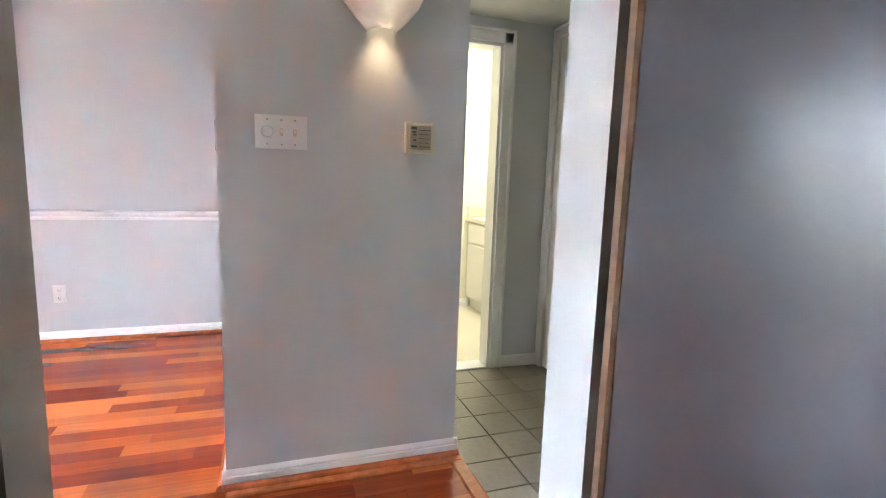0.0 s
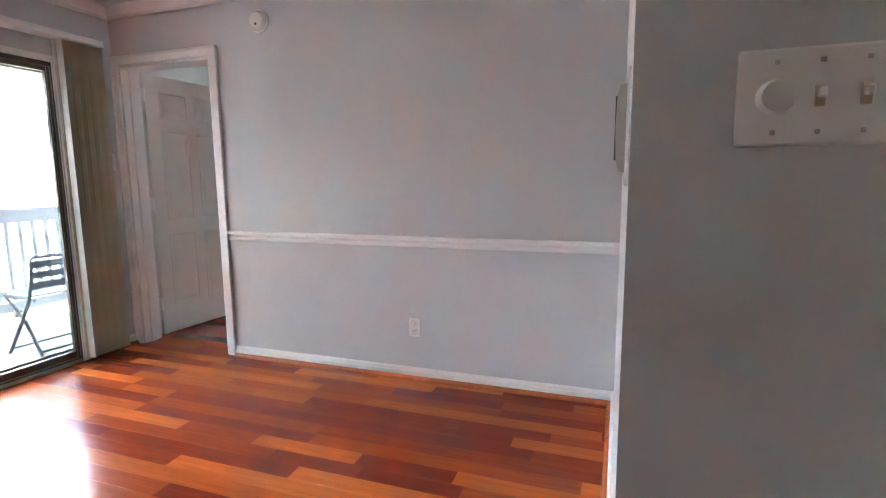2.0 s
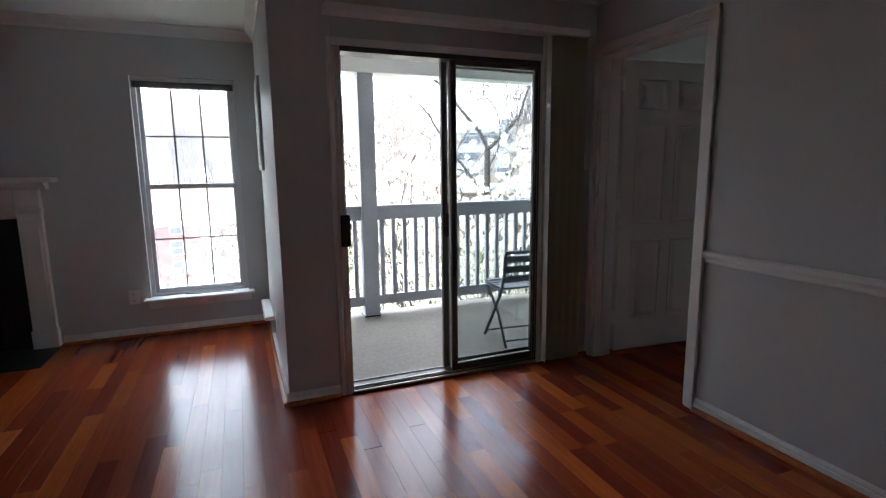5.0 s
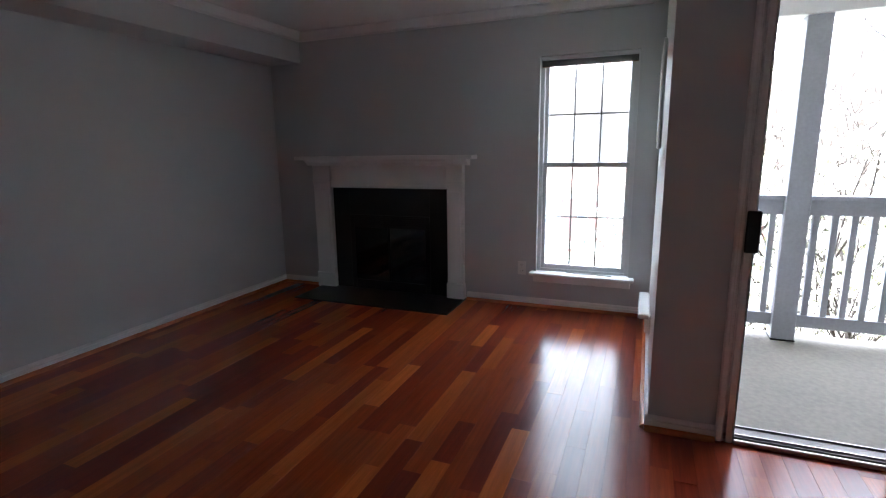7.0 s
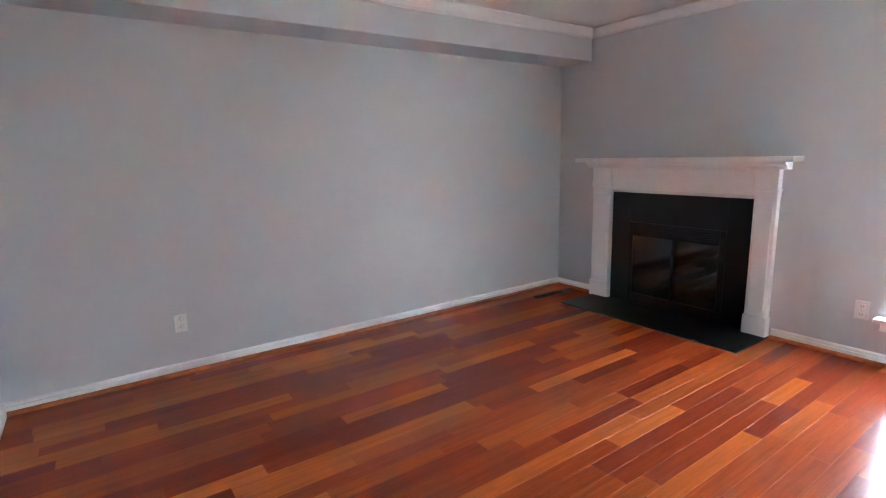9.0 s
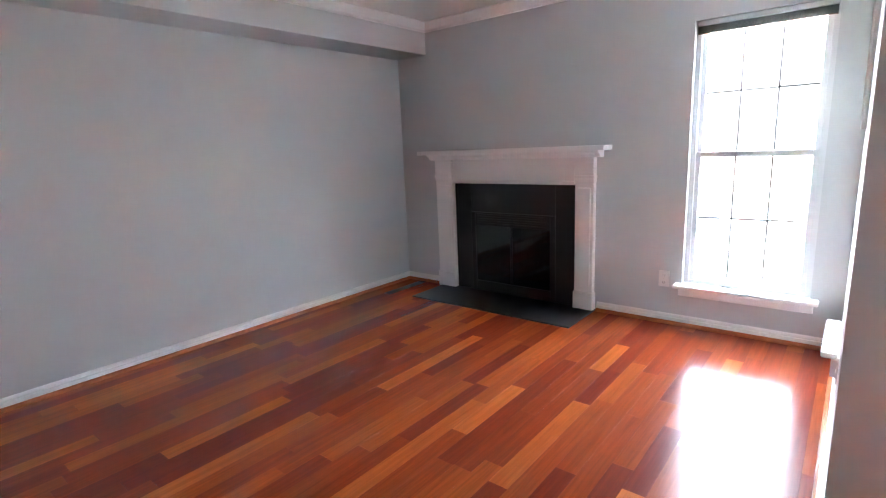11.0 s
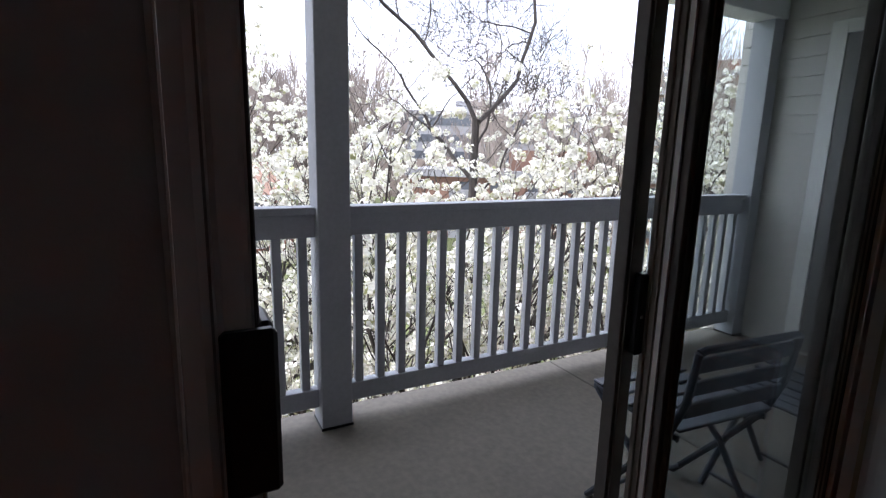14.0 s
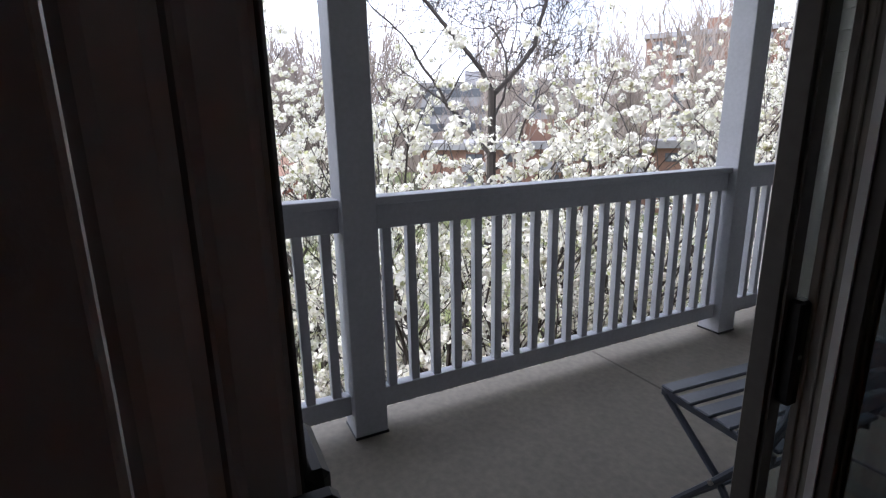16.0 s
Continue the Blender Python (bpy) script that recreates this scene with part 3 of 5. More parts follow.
# ---- tall west window ----
w = tagged(new("window_1"), "tall double-hung window with white frame and dark muntins", "window", kind="structure")
FX = WX - 0.075
part("window_frame", boxes((FX - 0.05, FX + 0.03, VY0, VY0 + 0.032, VZ0, VZ1), (FX - 0.05, FX + 0.03, VY1 - 0.032, VY1, VZ0, VZ1), (FX - 0.05, FX + 0.03, VY0 + 0.032, VY1 - 0.032, VZ1 - 0.03, VZ1),
                           (FX - 0.05, FX + 0.03, VY0 + 0.032, VY1 - 0.032, VZ0, VZ0 + 0.022), bevel=0.002), M_VINYL, w)
ZM = 1.205
for nm, x, z0, z1 in (("upper_sash", FX - 0.022, ZM - 0.018, VZ1 - 0.03), ("lower_sash", FX + 0.006, VZ0 + 0.022, ZM + 0.022)):
    y0, y1 = VY0 + 0.032, VY1 - 0.032
    p = part(nm, boxes((x - 0.012, x + 0.012, y0, y0 + 0.030, z0, z1), (x - 0.012, x + 0.012, y1 - 0.030, y1, z0, z1), (x - 0.012, x + 0.012, y0 + 0.03, y1 - 0.03, z0, z0 + 0.038), (x - 0.012, x + 0.012, y0 + 0.03, y1 - 0.03, z1 - 0.034, z1), bevel=0.002),
             M_VINYL, w)
    g = part("pane", box(x - 0.003, x + 0.003, y0 + 0.028, y1 - 0.028, z0 + 0.036, z1 - 0.032), M_GLASS3, p, "clear glass pane")
    g.visible_shadow = False
    gy0, gy1, gz0, gz1 = y0 + 0.03, y1 - 0.03, z0 + 0.038, z1 - 0.034
    for k in (1, 2):
        yy = gy0 + (gy1 - gy0) * k / 3
        part("muntin", box(x - 0.008, x + 0.006, yy - 0.005, yy + 0.005, gz0, gz1), M_GRILLE, p, "thin dark muntin bar")
    zz = (gz0 + gz1) / 2
    part("muntin", box(x - 0.0085, x + 0.0065, gy0, gy1, zz - 0.005, zz + 0.005), M_GRILLE, p, "thin dark muntin bar")
part("window_sill", box(FX + 0.03, WX + 0.085, VY0 - 0.045, VY1 + 0.045, VZ0 - 0.024, VZ0 + 0.001, 0.005), M_TRIM, w, "white painted sill")
part("apron", box(WX, WX + 0.015, VY0 - 0.02, VY1 + 0.02, VZ0 - 0.09, VZ0 - 0.026, 0.004), M_TRIM, w)
mb = thing("mini_blind", "raised mini blind bunched at the window head", "blind")
part("head_rail", box(FX + 0.032, FX + 0.06, VY0 + 0.01, VY1 - 0.01, VZ1 - 0.032, VZ1 - 0.004, 0.002), M_VINYL, mb)
for i in range(9):
    part("slat", box(FX + 0.033 + 0.001 * (i % 2), FX + 0.059, VY0 + 0.012, VY1 - 0.012, VZ1 - 0.039 - i * 0.0055, VZ1 - 0.0365 - i * 0.0055), M_BROWN if i == 8 else M_GRILLE, mb)
bm = bmesh.new()
tube(bm, [(FX + 0.055, VY0 + 0.25, VZ0 + 0.006), (FX + 0.09, VY0 + 0.36, VZ0 + 0.006), (FX + 0.075, VY0 + 0.48, VZ0 + 0.006), (FX + 0.10, VY0 + 0.62, VZ0 + 0.006)], 0.003, 0.003, 6)
tagged(part("cord", bm, M_GRILLE), "thin grey cord lying on the window sill", "cord")

# ---- fireplace ----
fp = thing("fireplace", "white wooden fireplace mantel round a black slate surround", "fireplace")
PF = -5.345
for y0, y1 in ((-0.504, -0.300), (0.899, 1.065)):
    post = part("pilaster", boxes((WX, PF - 0.012, y0 + 0.008, y1 - 0.008, 0.15, 1.05), bevel=0.003), M_TRIM, fp)
    part("plinth", box(WX, PF, y0, y1, 0.0, 0.15, 0.005), M_TRIM, post)
    part("cap", boxes((WX, PF, y0, y1, 1.05, 1.075), (WX, PF - 0.006, y0 + 0.004, y1 - 0.004, 1.02, 1.05), bevel=0.004), M_TRIM, post)
    part("inner_bead", box(WX, PF - 0.006, y0 + 0.03, y1 - 0.03, 0.19, 0.98, 0.004), M_TRIM, post)
part("frieze", boxes((WX, PF - 0.02, -0.300, 0.899, 1.0, 1.25), (WX, PF - 0.008, -0.300, 0.899, 1.0, 1.03), bevel=0.003), M_TRIM, fp)
for y0, y1 in ((-0.504, -0.300), (0.899, 1.065)):
    part("corner_block", box(WX, PF - 0.004, y0 + 0.006, y1 - 0.006, 1.075, 1.25, 0.004), M_TRIM, fp)
bm = extrude_profile([(WX, 1.21), (PF + 0.0, 1.21), (PF + 0.012, 1.22), (PF + 0.02, 1.235), (PF + 0.045, 1.25), (PF + 0.05, 1.262), (WX, 1.262)], "y", -0.55, 1.11)
part("bed_moulding", bm, M_TRIM, fp)
part("shelf", box(WX, PF + 0.105, -0.62, 1.175, 1.262, 1.298, 0.006, 2), M_TRIM, fp)
for r in ((-0.300, -0.12, 0.009, 1.0), (0.72, 0.899, 0.009, 1.0), (-0.12, 0.72, 0.74, 1.0)):
    part("slate_slab", box(WX - 0.01, WX + 0.012, *r, 0.002), M_SLATE, fp, "black slate facing")
fb = part("firebox", boxes((WX - 0.006, WX + 0.020, -0.12, -0.075, 0.01, 0.74), (WX - 0.006, WX + 0.020, 0.675, 0.72, 0.01, 0.74), (WX - 0.006, WX + 0.020, -0.075, 0.675, 0.62, 0.74), (WX - 0.006, WX + 0.02, -0.075, 0.675, 0.01, 0.10), bevel=0.003), M_BLACK, fp, "black metal firebox front")
for k in range(5):
    part("louvre", box(WX + 0.018, WX + 0.026, -0.05, 0.65, 0.635 + k * 0.02, 0.645 + k * 0.02, 0.002), M_BLACK, fb)
g = part("glass_door", box(WX + 0.002, WX + 0.008, -0.075, 0.675, 0.10, 0.62), mat("smoked_glass", (0.012, 0.012, 0.013), 0.06, var=0.1, bump=0), fp, "smoked glass fire doors")
part("door_stile", box(WX + 0.008, WX + 0.016, 0.288, 0.312, 0.10, 0.62, 0.002), M_BLACK, g)
tagged(part("hearth", box(WX, -4.905, -0.465, 1.075, 0.0, 0.009, 0.003), M_SLATE), "flat black slate hearth on the wooden floor", "hearth", kind="structure")

# ---- wall fittings ----
def duplex_outlet(m, group):
    ob = thing("outlet", "white duplex power outlet on the wall", "outlet", group)
    pl = part("cover_plate", box(-0.037, 0.037, -0.006, 0.001, -0.06, 0.06, 0.003, 2), M_PLASTIC, ob)
    for z in (-0.027, 0.027):
        f = part("socket", box(-0.017, 0.017, -0.008, -0.005, z - 0.015, z + 0.015, 0.004, 2), M_PLASTIC, pl)
        part("slots", boxes((-0.008, -0.0055, -0.0086, -0.0078, z - 0.004, z + 0.007), (0.0055, 0.008, -0.0086, -0.0078, z - 0.003, z + 0.006), (-0.002, 0.002, -0.0086, -0.0078, z - 0.011, z - 0.007)), M_INK, pl)
    part("screw", box(-0.0025, 0.0025, -0.0075, -0.0055, -0.0025, 0.0025, 0.001), M_STEEL, pl)
    ob.matrix_world = m
    return ob


o = duplex_outlet(pose(-1.335, NY - 0.001, 0.33), "wall outlets")
copy_thing(o, pose(-1.87, SY + 0.001, 0.34, 0, 0, 180))
copy_thing(o, pose(WX + 0.001, 1.58, 0.33, 0, 0, 90))
copy_thing(o, pose(-4.32, JY - 0.001, 0.31))

ob = thing("light_switch", "white triple wall plate with a round dimmer and two toggles", "switch")
pl = part("cover_plate", box(-0.045, 0.132, PY - 0.007, PY + 0.001, 1.266, 1.384, 0.004, 2), M_PLASTIC, ob)
bm = bmesh.new()
tube(bm, [(-0.003, PY - 0.006, 1.325), (-0.003, PY - 0.012, 1.325), (-0.003, PY - 0.022, 1.325)], 0.022, 0.018, 20)
part("dimmer_knob", bm, M_PLASTIC, pl, smooth=False)
for x in (0.044, 0.090):
    part("toggle_slot", box(x - 0.006, x + 0.006, PY - 0.0085, PY - 0.006, 1.312, 1.338, 0.001), M_ALMOND, pl)
    bm = box(x - 0.004, x + 0.004, PY - 0.020, PY - 0.007, 1.322, 1.334, 0.002)
    part("toggle", bm, M_PLASTIC, pl)
for x in (-0.003, 0.044, 0.090):
    for z in (1.283, 1.367):
        part("screw", box(x - 0.003, x + 0.003, PY - 0.0085, PY - 0.006, z - 0.003, z + 0.003, 0.001), M_STEEL, pl)

th = thing("thermostat", "almond wall thermostat with a faded scale and dark legend", "thermostat")
body = part("case", box(0.490, 0.604, PY - 0.028, PY + 0.001, 1.274, 1.390, 0.006, 2), M_ALMOND, th)
part("face_plate", box(0.507, 0.590, PY - 0.031, PY - 0.027, 1.288, 1.378, 0.002), mat("tan_face", (0.42, 0.33, 0.22), 0.5), body, "tan printed face")
for x0, x1, z0, z1 in ((0.511, 0.532, 1.362, 1.372), (0.513, 0.530, 1.350, 1.356), (0.518, 0.532, 1.340, 1.345), (0.511, 0.535, 1.296, 1.303), (0.520, 0.530, 1.318, 1.326), (0.542, 0.586, 1.359, 1.362), (0.542, 0.584, 1.344, 1.346), (0.542, 0.586, 1.328, 1.330), (0.542, 0.580, 1.312, 1.314), (0.545, 0.586, 1.297, 1.300)):
    part("legend_bar", box(x0, x1, PY - 0.0322, PY - 0.0308, z0, z1), M_INK, body)

sc = thing("wall_sconce", "white plaster wall sconce with a lit warm bulb opening", "wall lamp")
bm = bmesh.new()
SCX, SCZ = 0.395, 1.70
rings = []
for z, rx, ry in ((0.0, 0.052, 0.075), (0.012, 0.060, 0.085), (0.05, 0.10, 0.10), (0.10, 0.142, 0.112), (0.16, 0.168, 0.12), (0.22, 0.178, 0.124)):
    rings.append([bm.verts.new((SCX + rx * math.cos(math.pi + k * math.pi / 14), PY + ry * math.sin(math.pi + k * math.pi / 14), SCZ + z)) for k in range(15)])
for A, B in zip(rings, rings[1:]):
    for k in range(14):
        bm.faces.new((A[k], A[k + 1], B[k + 1], B[k]))
bmesh.ops.solidify(bm, geom=bm.faces[:], thickness=0.005)
part("shade", bm, M_TRIM, sc, "white plaster half-bowl shade", smooth=True)
bm = bmesh.new()
tube(bm, [(SCX, PY - 0.055, SCZ + 0.18), (SCX, PY - 0.055, SCZ + 0.12), (SCX, PY - 0.055, SCZ + 0.06)], 0.018, 0.030, 14)
part("bulb", bm, emit_mat("warm_bulb", (1.0, 0.72, 0.38), 0.03), sc, "glowing warm bulb")
sp = bpy.data.lights.new("sconce_light", "SPOT")
sp.energy, sp.color, sp.spot_size, sp.spot_blend, sp.shadow_soft_size = 0.048, (1.0, 0.66, 0.34), radians(80), 0.9, 0.03
lo = new("sconce_light", sp)
lo.matrix_world = look((SCX, PY - 0.058, SCZ + 0.045), (SCX, PY - 0.02, SCZ - 1.0))

# unseen upward spot, added to lift the light bounced off the ceiling
up = bpy.data.lights.new("sconce_fill_uplight", "SPOT")
up.energy, up.color, up.spot_size, up.spot_blend, up.shadow_soft_size = 0.05, (1.0, 0.80, 0.60), radians(130), 0.6, 0.04
lo = new("sconce_fill_uplight", up)
lo.matrix_world = look((SCX, PY - 0.062, SCZ + 0.205), (SCX, PY - 0.5, SCZ + 1.4))

ic = thing("intercom", "grey intercom handset on a white wall plate", "intercom")
b2 = part("back_plate", box(PX0 - 0.005, PX0, 2.775, 2.955, 1.215, 1.405, 0.002), M_PLASTIC, ic)
bm = extrude_profile([(PX0 - 0.005, 1.238), (PX0 - 0.016, 1.240), (PX0 - 0.020, 1.262), (PX0 - 0.022, 1.315), (PX0 - 0.020, 1.370), (PX0 - 0.016, 1.386), (PX0 - 0.005, 1.388)], "y", 2.835, 2.925)
hs = part("handset", bm, mat("grey_plastic", (0.46, 0.45, 0.44), 0.5), ic, "grey curved handset")
part("seam", box(PX0 - 0.0232, PX0 - 0.020, 2.852, 2.856, 1.26, 1.37), M_GRILLE, hs)
part("call_button", box(PX0 - 0.009, PX0 - 0.005, 2.938, 2.948, 1.27, 1.36, 0.001), M_GRILLE, ic)

ws = thing("light_switch", "single white toggle switch plate beside the bedroom door", "switch")
pl = part("cover_plate", box(SX - 0.001, SX + 0.006, 4.555, 4.625, 1.31, 1.43, 0.003), M_PLASTIC, ws)
part("toggle", box(SX + 0.005, SX + 0.018, 4.586, 4.594, 1.365, 1.378, 0.002), M_PLASTIC, pl)

sd = thing("smoke_detector", "round white smoke detector high on the wall", "smoke detector")
bm = bmesh.new()
tube(bm, [(-2.355, NY, 2.217), (-2.355, NY - 0.012, 2.217)], 0.070, 0.070, 28)
part("base", bm, M_PLASTIC, sd)
bm = bmesh.new()
tube(bm, [(-2.355, NY - 0.012, 2.217), (-2.355, NY - 0.03, 2.217), (-2.355, NY - 0.042, 2.217)], 0.062, 0.046, 28)
part("cover", bm, M_PLASTIC, sd)
part("test_button", box(-2.362, -2.348, NY - 0.046, NY - 0.040, 2.187, 2.201, 0.002), M_GRILLE, sd)

hb = thing("cable_box", "small white utility box low on the return wall", "utility box")
part("case", box(-5.30, -4.72, JY - 0.075, JY, 0.20, 0.235, 0.008), M_PLASTIC, hb)
part("back", box(-5.30, -4.72, JY - 0.03, JY, 0.105, 0.20, 0.006), M_PLASTIC, hb)
wp = thing("wall_panel", "narrow white panel mounted on the return wall", "panel")
part("frame", box(-5.20, -4.75, JY - 0.022, JY, 1.33, 2.0, 0.005), M_TRIM, wp)
part("inset", box(-5.16, -4.79, JY - 0.026, JY - 0.02, 1.37, 1.96, 0.003), M_PLASTIC, wp)

# ---- hall and bathroom ----
gr = thing("ceiling_vent", "white return grille with dark slots in the hall ceiling", "vent")
part("frame", boxes((0.80, 1.14, 2.80, 2.82, 2.086, 2.10), (0.80, 1.14, 3.10, 3.12, 2.086, 2.10), (0.80, 0.82, 2.82, 3.10, 2.086, 2.10), (1.12, 1.14, 2.82, 3.10, 2.086, 2.10), bevel=0.002), M_TRIM, gr)
part("backing", box(0.82, 1.12, 2.82, 3.10, 2.096, 2.0995), M_BLACK, gr)
for k in range(9):
    part("slat", box(0.82, 1.12, 2.835 + k * 0.03, 2.849 + k * 0.03, 2.087, 2.094), M_TRIM, gr)
va = thing("bathroom_vanity", "white bathroom vanity with a pale counter", "vanity")
part("cabinet", box(1.72, 2.29, 4.35, 4.99, 0.10, 0.80, 0.004), M_DOOR, va)
part("toe_kick", box(1.76, 2.29, 4.40, 4.99, 0.003, 0.10), M_DOOR, va)
part("drawer_front", box(1.704, 1.719, 4.38, 4.96, 0.62, 0.78, 0.004), M_DOOR, va)
part("cabinet_door", box(1.704, 1.719, 4.38, 4.96, 0.13, 0.60, 0.004), M_DOOR, va)
part("counter", box(1.69, 2.29, 4.32, 4.99, 0.80, 0.84, 0.006), mat("cultured_marble", (0.66, 0.62, 0.52), 0.2), va, "pale marble counter")
part("backsplash", box(1.70, 2.29, 4.97, 4.995, 0.84, 0.94, 0.004), M_BATHTILE, va)
bl = area_lamp("bathroom_light", look((1.5, 4.4, 2.36), (1.5, 4.4, 0)), 0.6, 0.25, 0.40, (1.0, 0.90, 0.66))
fx = thing("bathroom_ceiling_light", "glowing white bathroom ceiling light", "ceiling light")
part("base", box(1.2, 1.8, 4.27, 4.53, 2.37, CEIL, 0.006), M_TRIM, fx)
for x0, x1, z0, z1 in ((1.50, 1.60, 1.16, 1.28),):
    lw = thing("light_switch", "white double switch plate on the bathroom wall", "switch")
    p = part("cover_plate", box(x0 + 0.35, x1 + 0.35, 4.992, 5.001, z0, z1, 0.003), M_PLASTIC, lw)
    part("toggle", box(x0 + 0.38, x0 + 0.39, 4.98, 4.993, z0 + 0.05, z0 + 0.065, 0.001), M_PLASTIC, p)
run("baseboard", base_profile, "x", 5.0, -1, 0.72, 1.74, M_TRIM, "white bathroom baseboard", "baseboard")
setting("wood_reducer", box(0.705, 0.765, -0.68, PY - 0.016, -0.015, 0.008, 0.006), M_WOODTRIM, "rounded cherry wood edge beside the hall tiles", "trim")
setting("wood_nosing", box(PX0, PX1 + 0.02, PY - 0.075, PY - 0.036, -0.01, 0.010, 0.006), M_WOODTRIM, "raised cherry wood edge at the wall block", "trim")

# unseen window, added so that sky light reaches the open bedroom door
w2 = tagged(new("window_2"), "unseen white-framed bedroom window, added to let light onto the door", "window", kind="structure")
part("window_frame", boxes((-3.78, -3.72, 5.0, 5.04, 0.35, 2.05), (-3.78, -3.72, 6.26, 6.3, 0.35, 2.05), (-3.78, -3.72, 5.04, 6.26, 0.35, 0.39), (-3.78, -3.72, 5.04, 6.26, 2.01, 2.05), (-3.77, -3.73, 5.63, 5.67, 0.39, 2.01), bevel=0.003), M_VINYL, w2)
g = part("pane", box(-3.753, -3.747, 5.04, 6.26, 0.39, 2.01), M_GLASS, w2)
g.visible_shadow = False

# ---- balcony ----
BY0, BY1, BX0, BX1 = JY + 0.14, 6.53, -5.44, SX - WT
bf = setting("balcony_floor", box(BX0, BX1, BY0, BY1, BZ - 0.2, BZ, 0.006), M_CONC, "worn tan painted concrete balcony floor", "floor")
setting("balcony_joint", box(BX0 + 0.01, BX1, 4.894, 4.906, BZ - 0.01, BZ + 0.0012), M_INK, "dark control joint across the concrete", "joint")
setting("balcony_ceiling", box(BX0 - 0.1, BX1, BY0, BY1 + 0.1, 2.36, 2.44), M_TRIM, "white painted balcony ceiling", "ceiling")
setting("balcony_beam", box(-5.395, -5.215, BY0, BY1, 2.15, 2.36, 0.006), M_TRIM, "white boxed beam over the balcony posts", "beam")
# gap left at y 5.0 to 6.3 for the added bedroom window
setting("wall_outer", boxes((BX1 - 0.012, BX1, BY0, OY0 - 0.004, BZ, 2.36), (BX1 - 0.012, BX1, OYX + 0.004, 5.0, BZ, 2.36), (BX1 - 0.012, BX1, 6.3, BY1, BZ, 2.36), (BX1 - 0.012, BX1, 5.0, 6.3, BZ, 0.35), (BX1 - 0.012, BX1, 5.0, 6.3, 2.05, 2.36), (BX1 - 0.012, BX1, OY0 - 0.004, OYX + 0.004, OZ + 0.02, 2.36), (WX - 0.2, BX1, BY0 - 0.001, BY0 + 0.02, BZ, 2.36)), M_SIDING, "pale vinyl cladding of the outer wall", "wall")
ns = setting("wall_balcony_end", box(-5.52, BX1, BY1 + 0.02, BY1 + 0.15, BZ - 0.2, 2.44), M_SIDING, "pale lap siding wall closing the balcony", "wall")
for k in range(20):
    z = BZ + k * 0.12
    bm = extrude_profile([(BY1 + 0.02, z), (BY1 - 0.002, z), (BY1 + 0.012, z + 0.119), (BY1 + 0.02, z + 0.119)], "x", -5.50, BX1 - 0.013)
    part("siding_board", bm, M_SIDING, ns)
ed = thing("storage_door", "pale grey storage door in white casing on the balcony", "door")
part("leaf", box(-4.85, -4.15, BY1 - 0.018, BY1 - 0.004, BZ + 0.02, 2.0, 0.003), mat("grey_door_paint", (0.22, 0.22, 0.22), 0.5), ed)
part("frame", boxes((-4.94, -4.85, BY1 - 0.026, BY1 - 0.004, BZ, 2.08), (-4.15, -4.06, BY1 - 0.026, BY1 - 0.004, BZ, 2.08), (-4.85, -4.15, BY1 - 0.026, BY1 - 0.004, 2.0, 2.08), bevel=0.003), M_TRIM, ed, "white casing")

rl = thing("balcony_railing", "white painted wooden balcony railing, weathered, with square balusters", "railing")
RX = -5.31
POSTS = [(3.427, 3.570), (5.742, 5.885), (6.42, 6.528)]
for y0, y1 in POSTS:
    p = part("post", box(-5.38, -5.235, y0, y1, BZ, 2.15, 0.004), M_RAIL, rl)
    # thin black band round the bottom edge of the post
    part("post_foot", box(-5.384, -5.231, y0 - 0.004, y1 + 0.004, BZ, BZ + 0.012, 0.002), M_BLACK, p, "thin dark band at the foot")
for y0, y1 in ((BY0 + 0.02, POSTS[0][0]), (POSTS[0][1], POSTS[1][0]), (POSTS[1][1], POSTS[2][0])):
    part("top_rail", boxes((RX - 0.05, RX + 0.045, y0, y1, 0.972, 1.005), (RX - 0.024, RX + 0.024, y0, y1, 0.872, 0.972), bevel=0.003), M_RAIL, rl)
    part("bottom_rail", box(RX - 0.026, RX + 0.026, y0, y1, 0.075, 0.165, 0.003), M_RAIL, rl)
    n = max(2, round((y1 - y0) / 0.1065))
    me = None
    for k in range(n):
        y = y0 + (k + 0.5) * (y1 - y0) / n
        if me is None:
            b = part("baluster", box(-0.019, 0.019, -0.019, 0.019, 0.15, 0.885, 0.002), M_RAIL, rl)
            me = b.data
        else:
            b = new("baluster", me)
            b.parent = rl
        b.location = (RX - 0.0005 * (k % 3), y, 0)


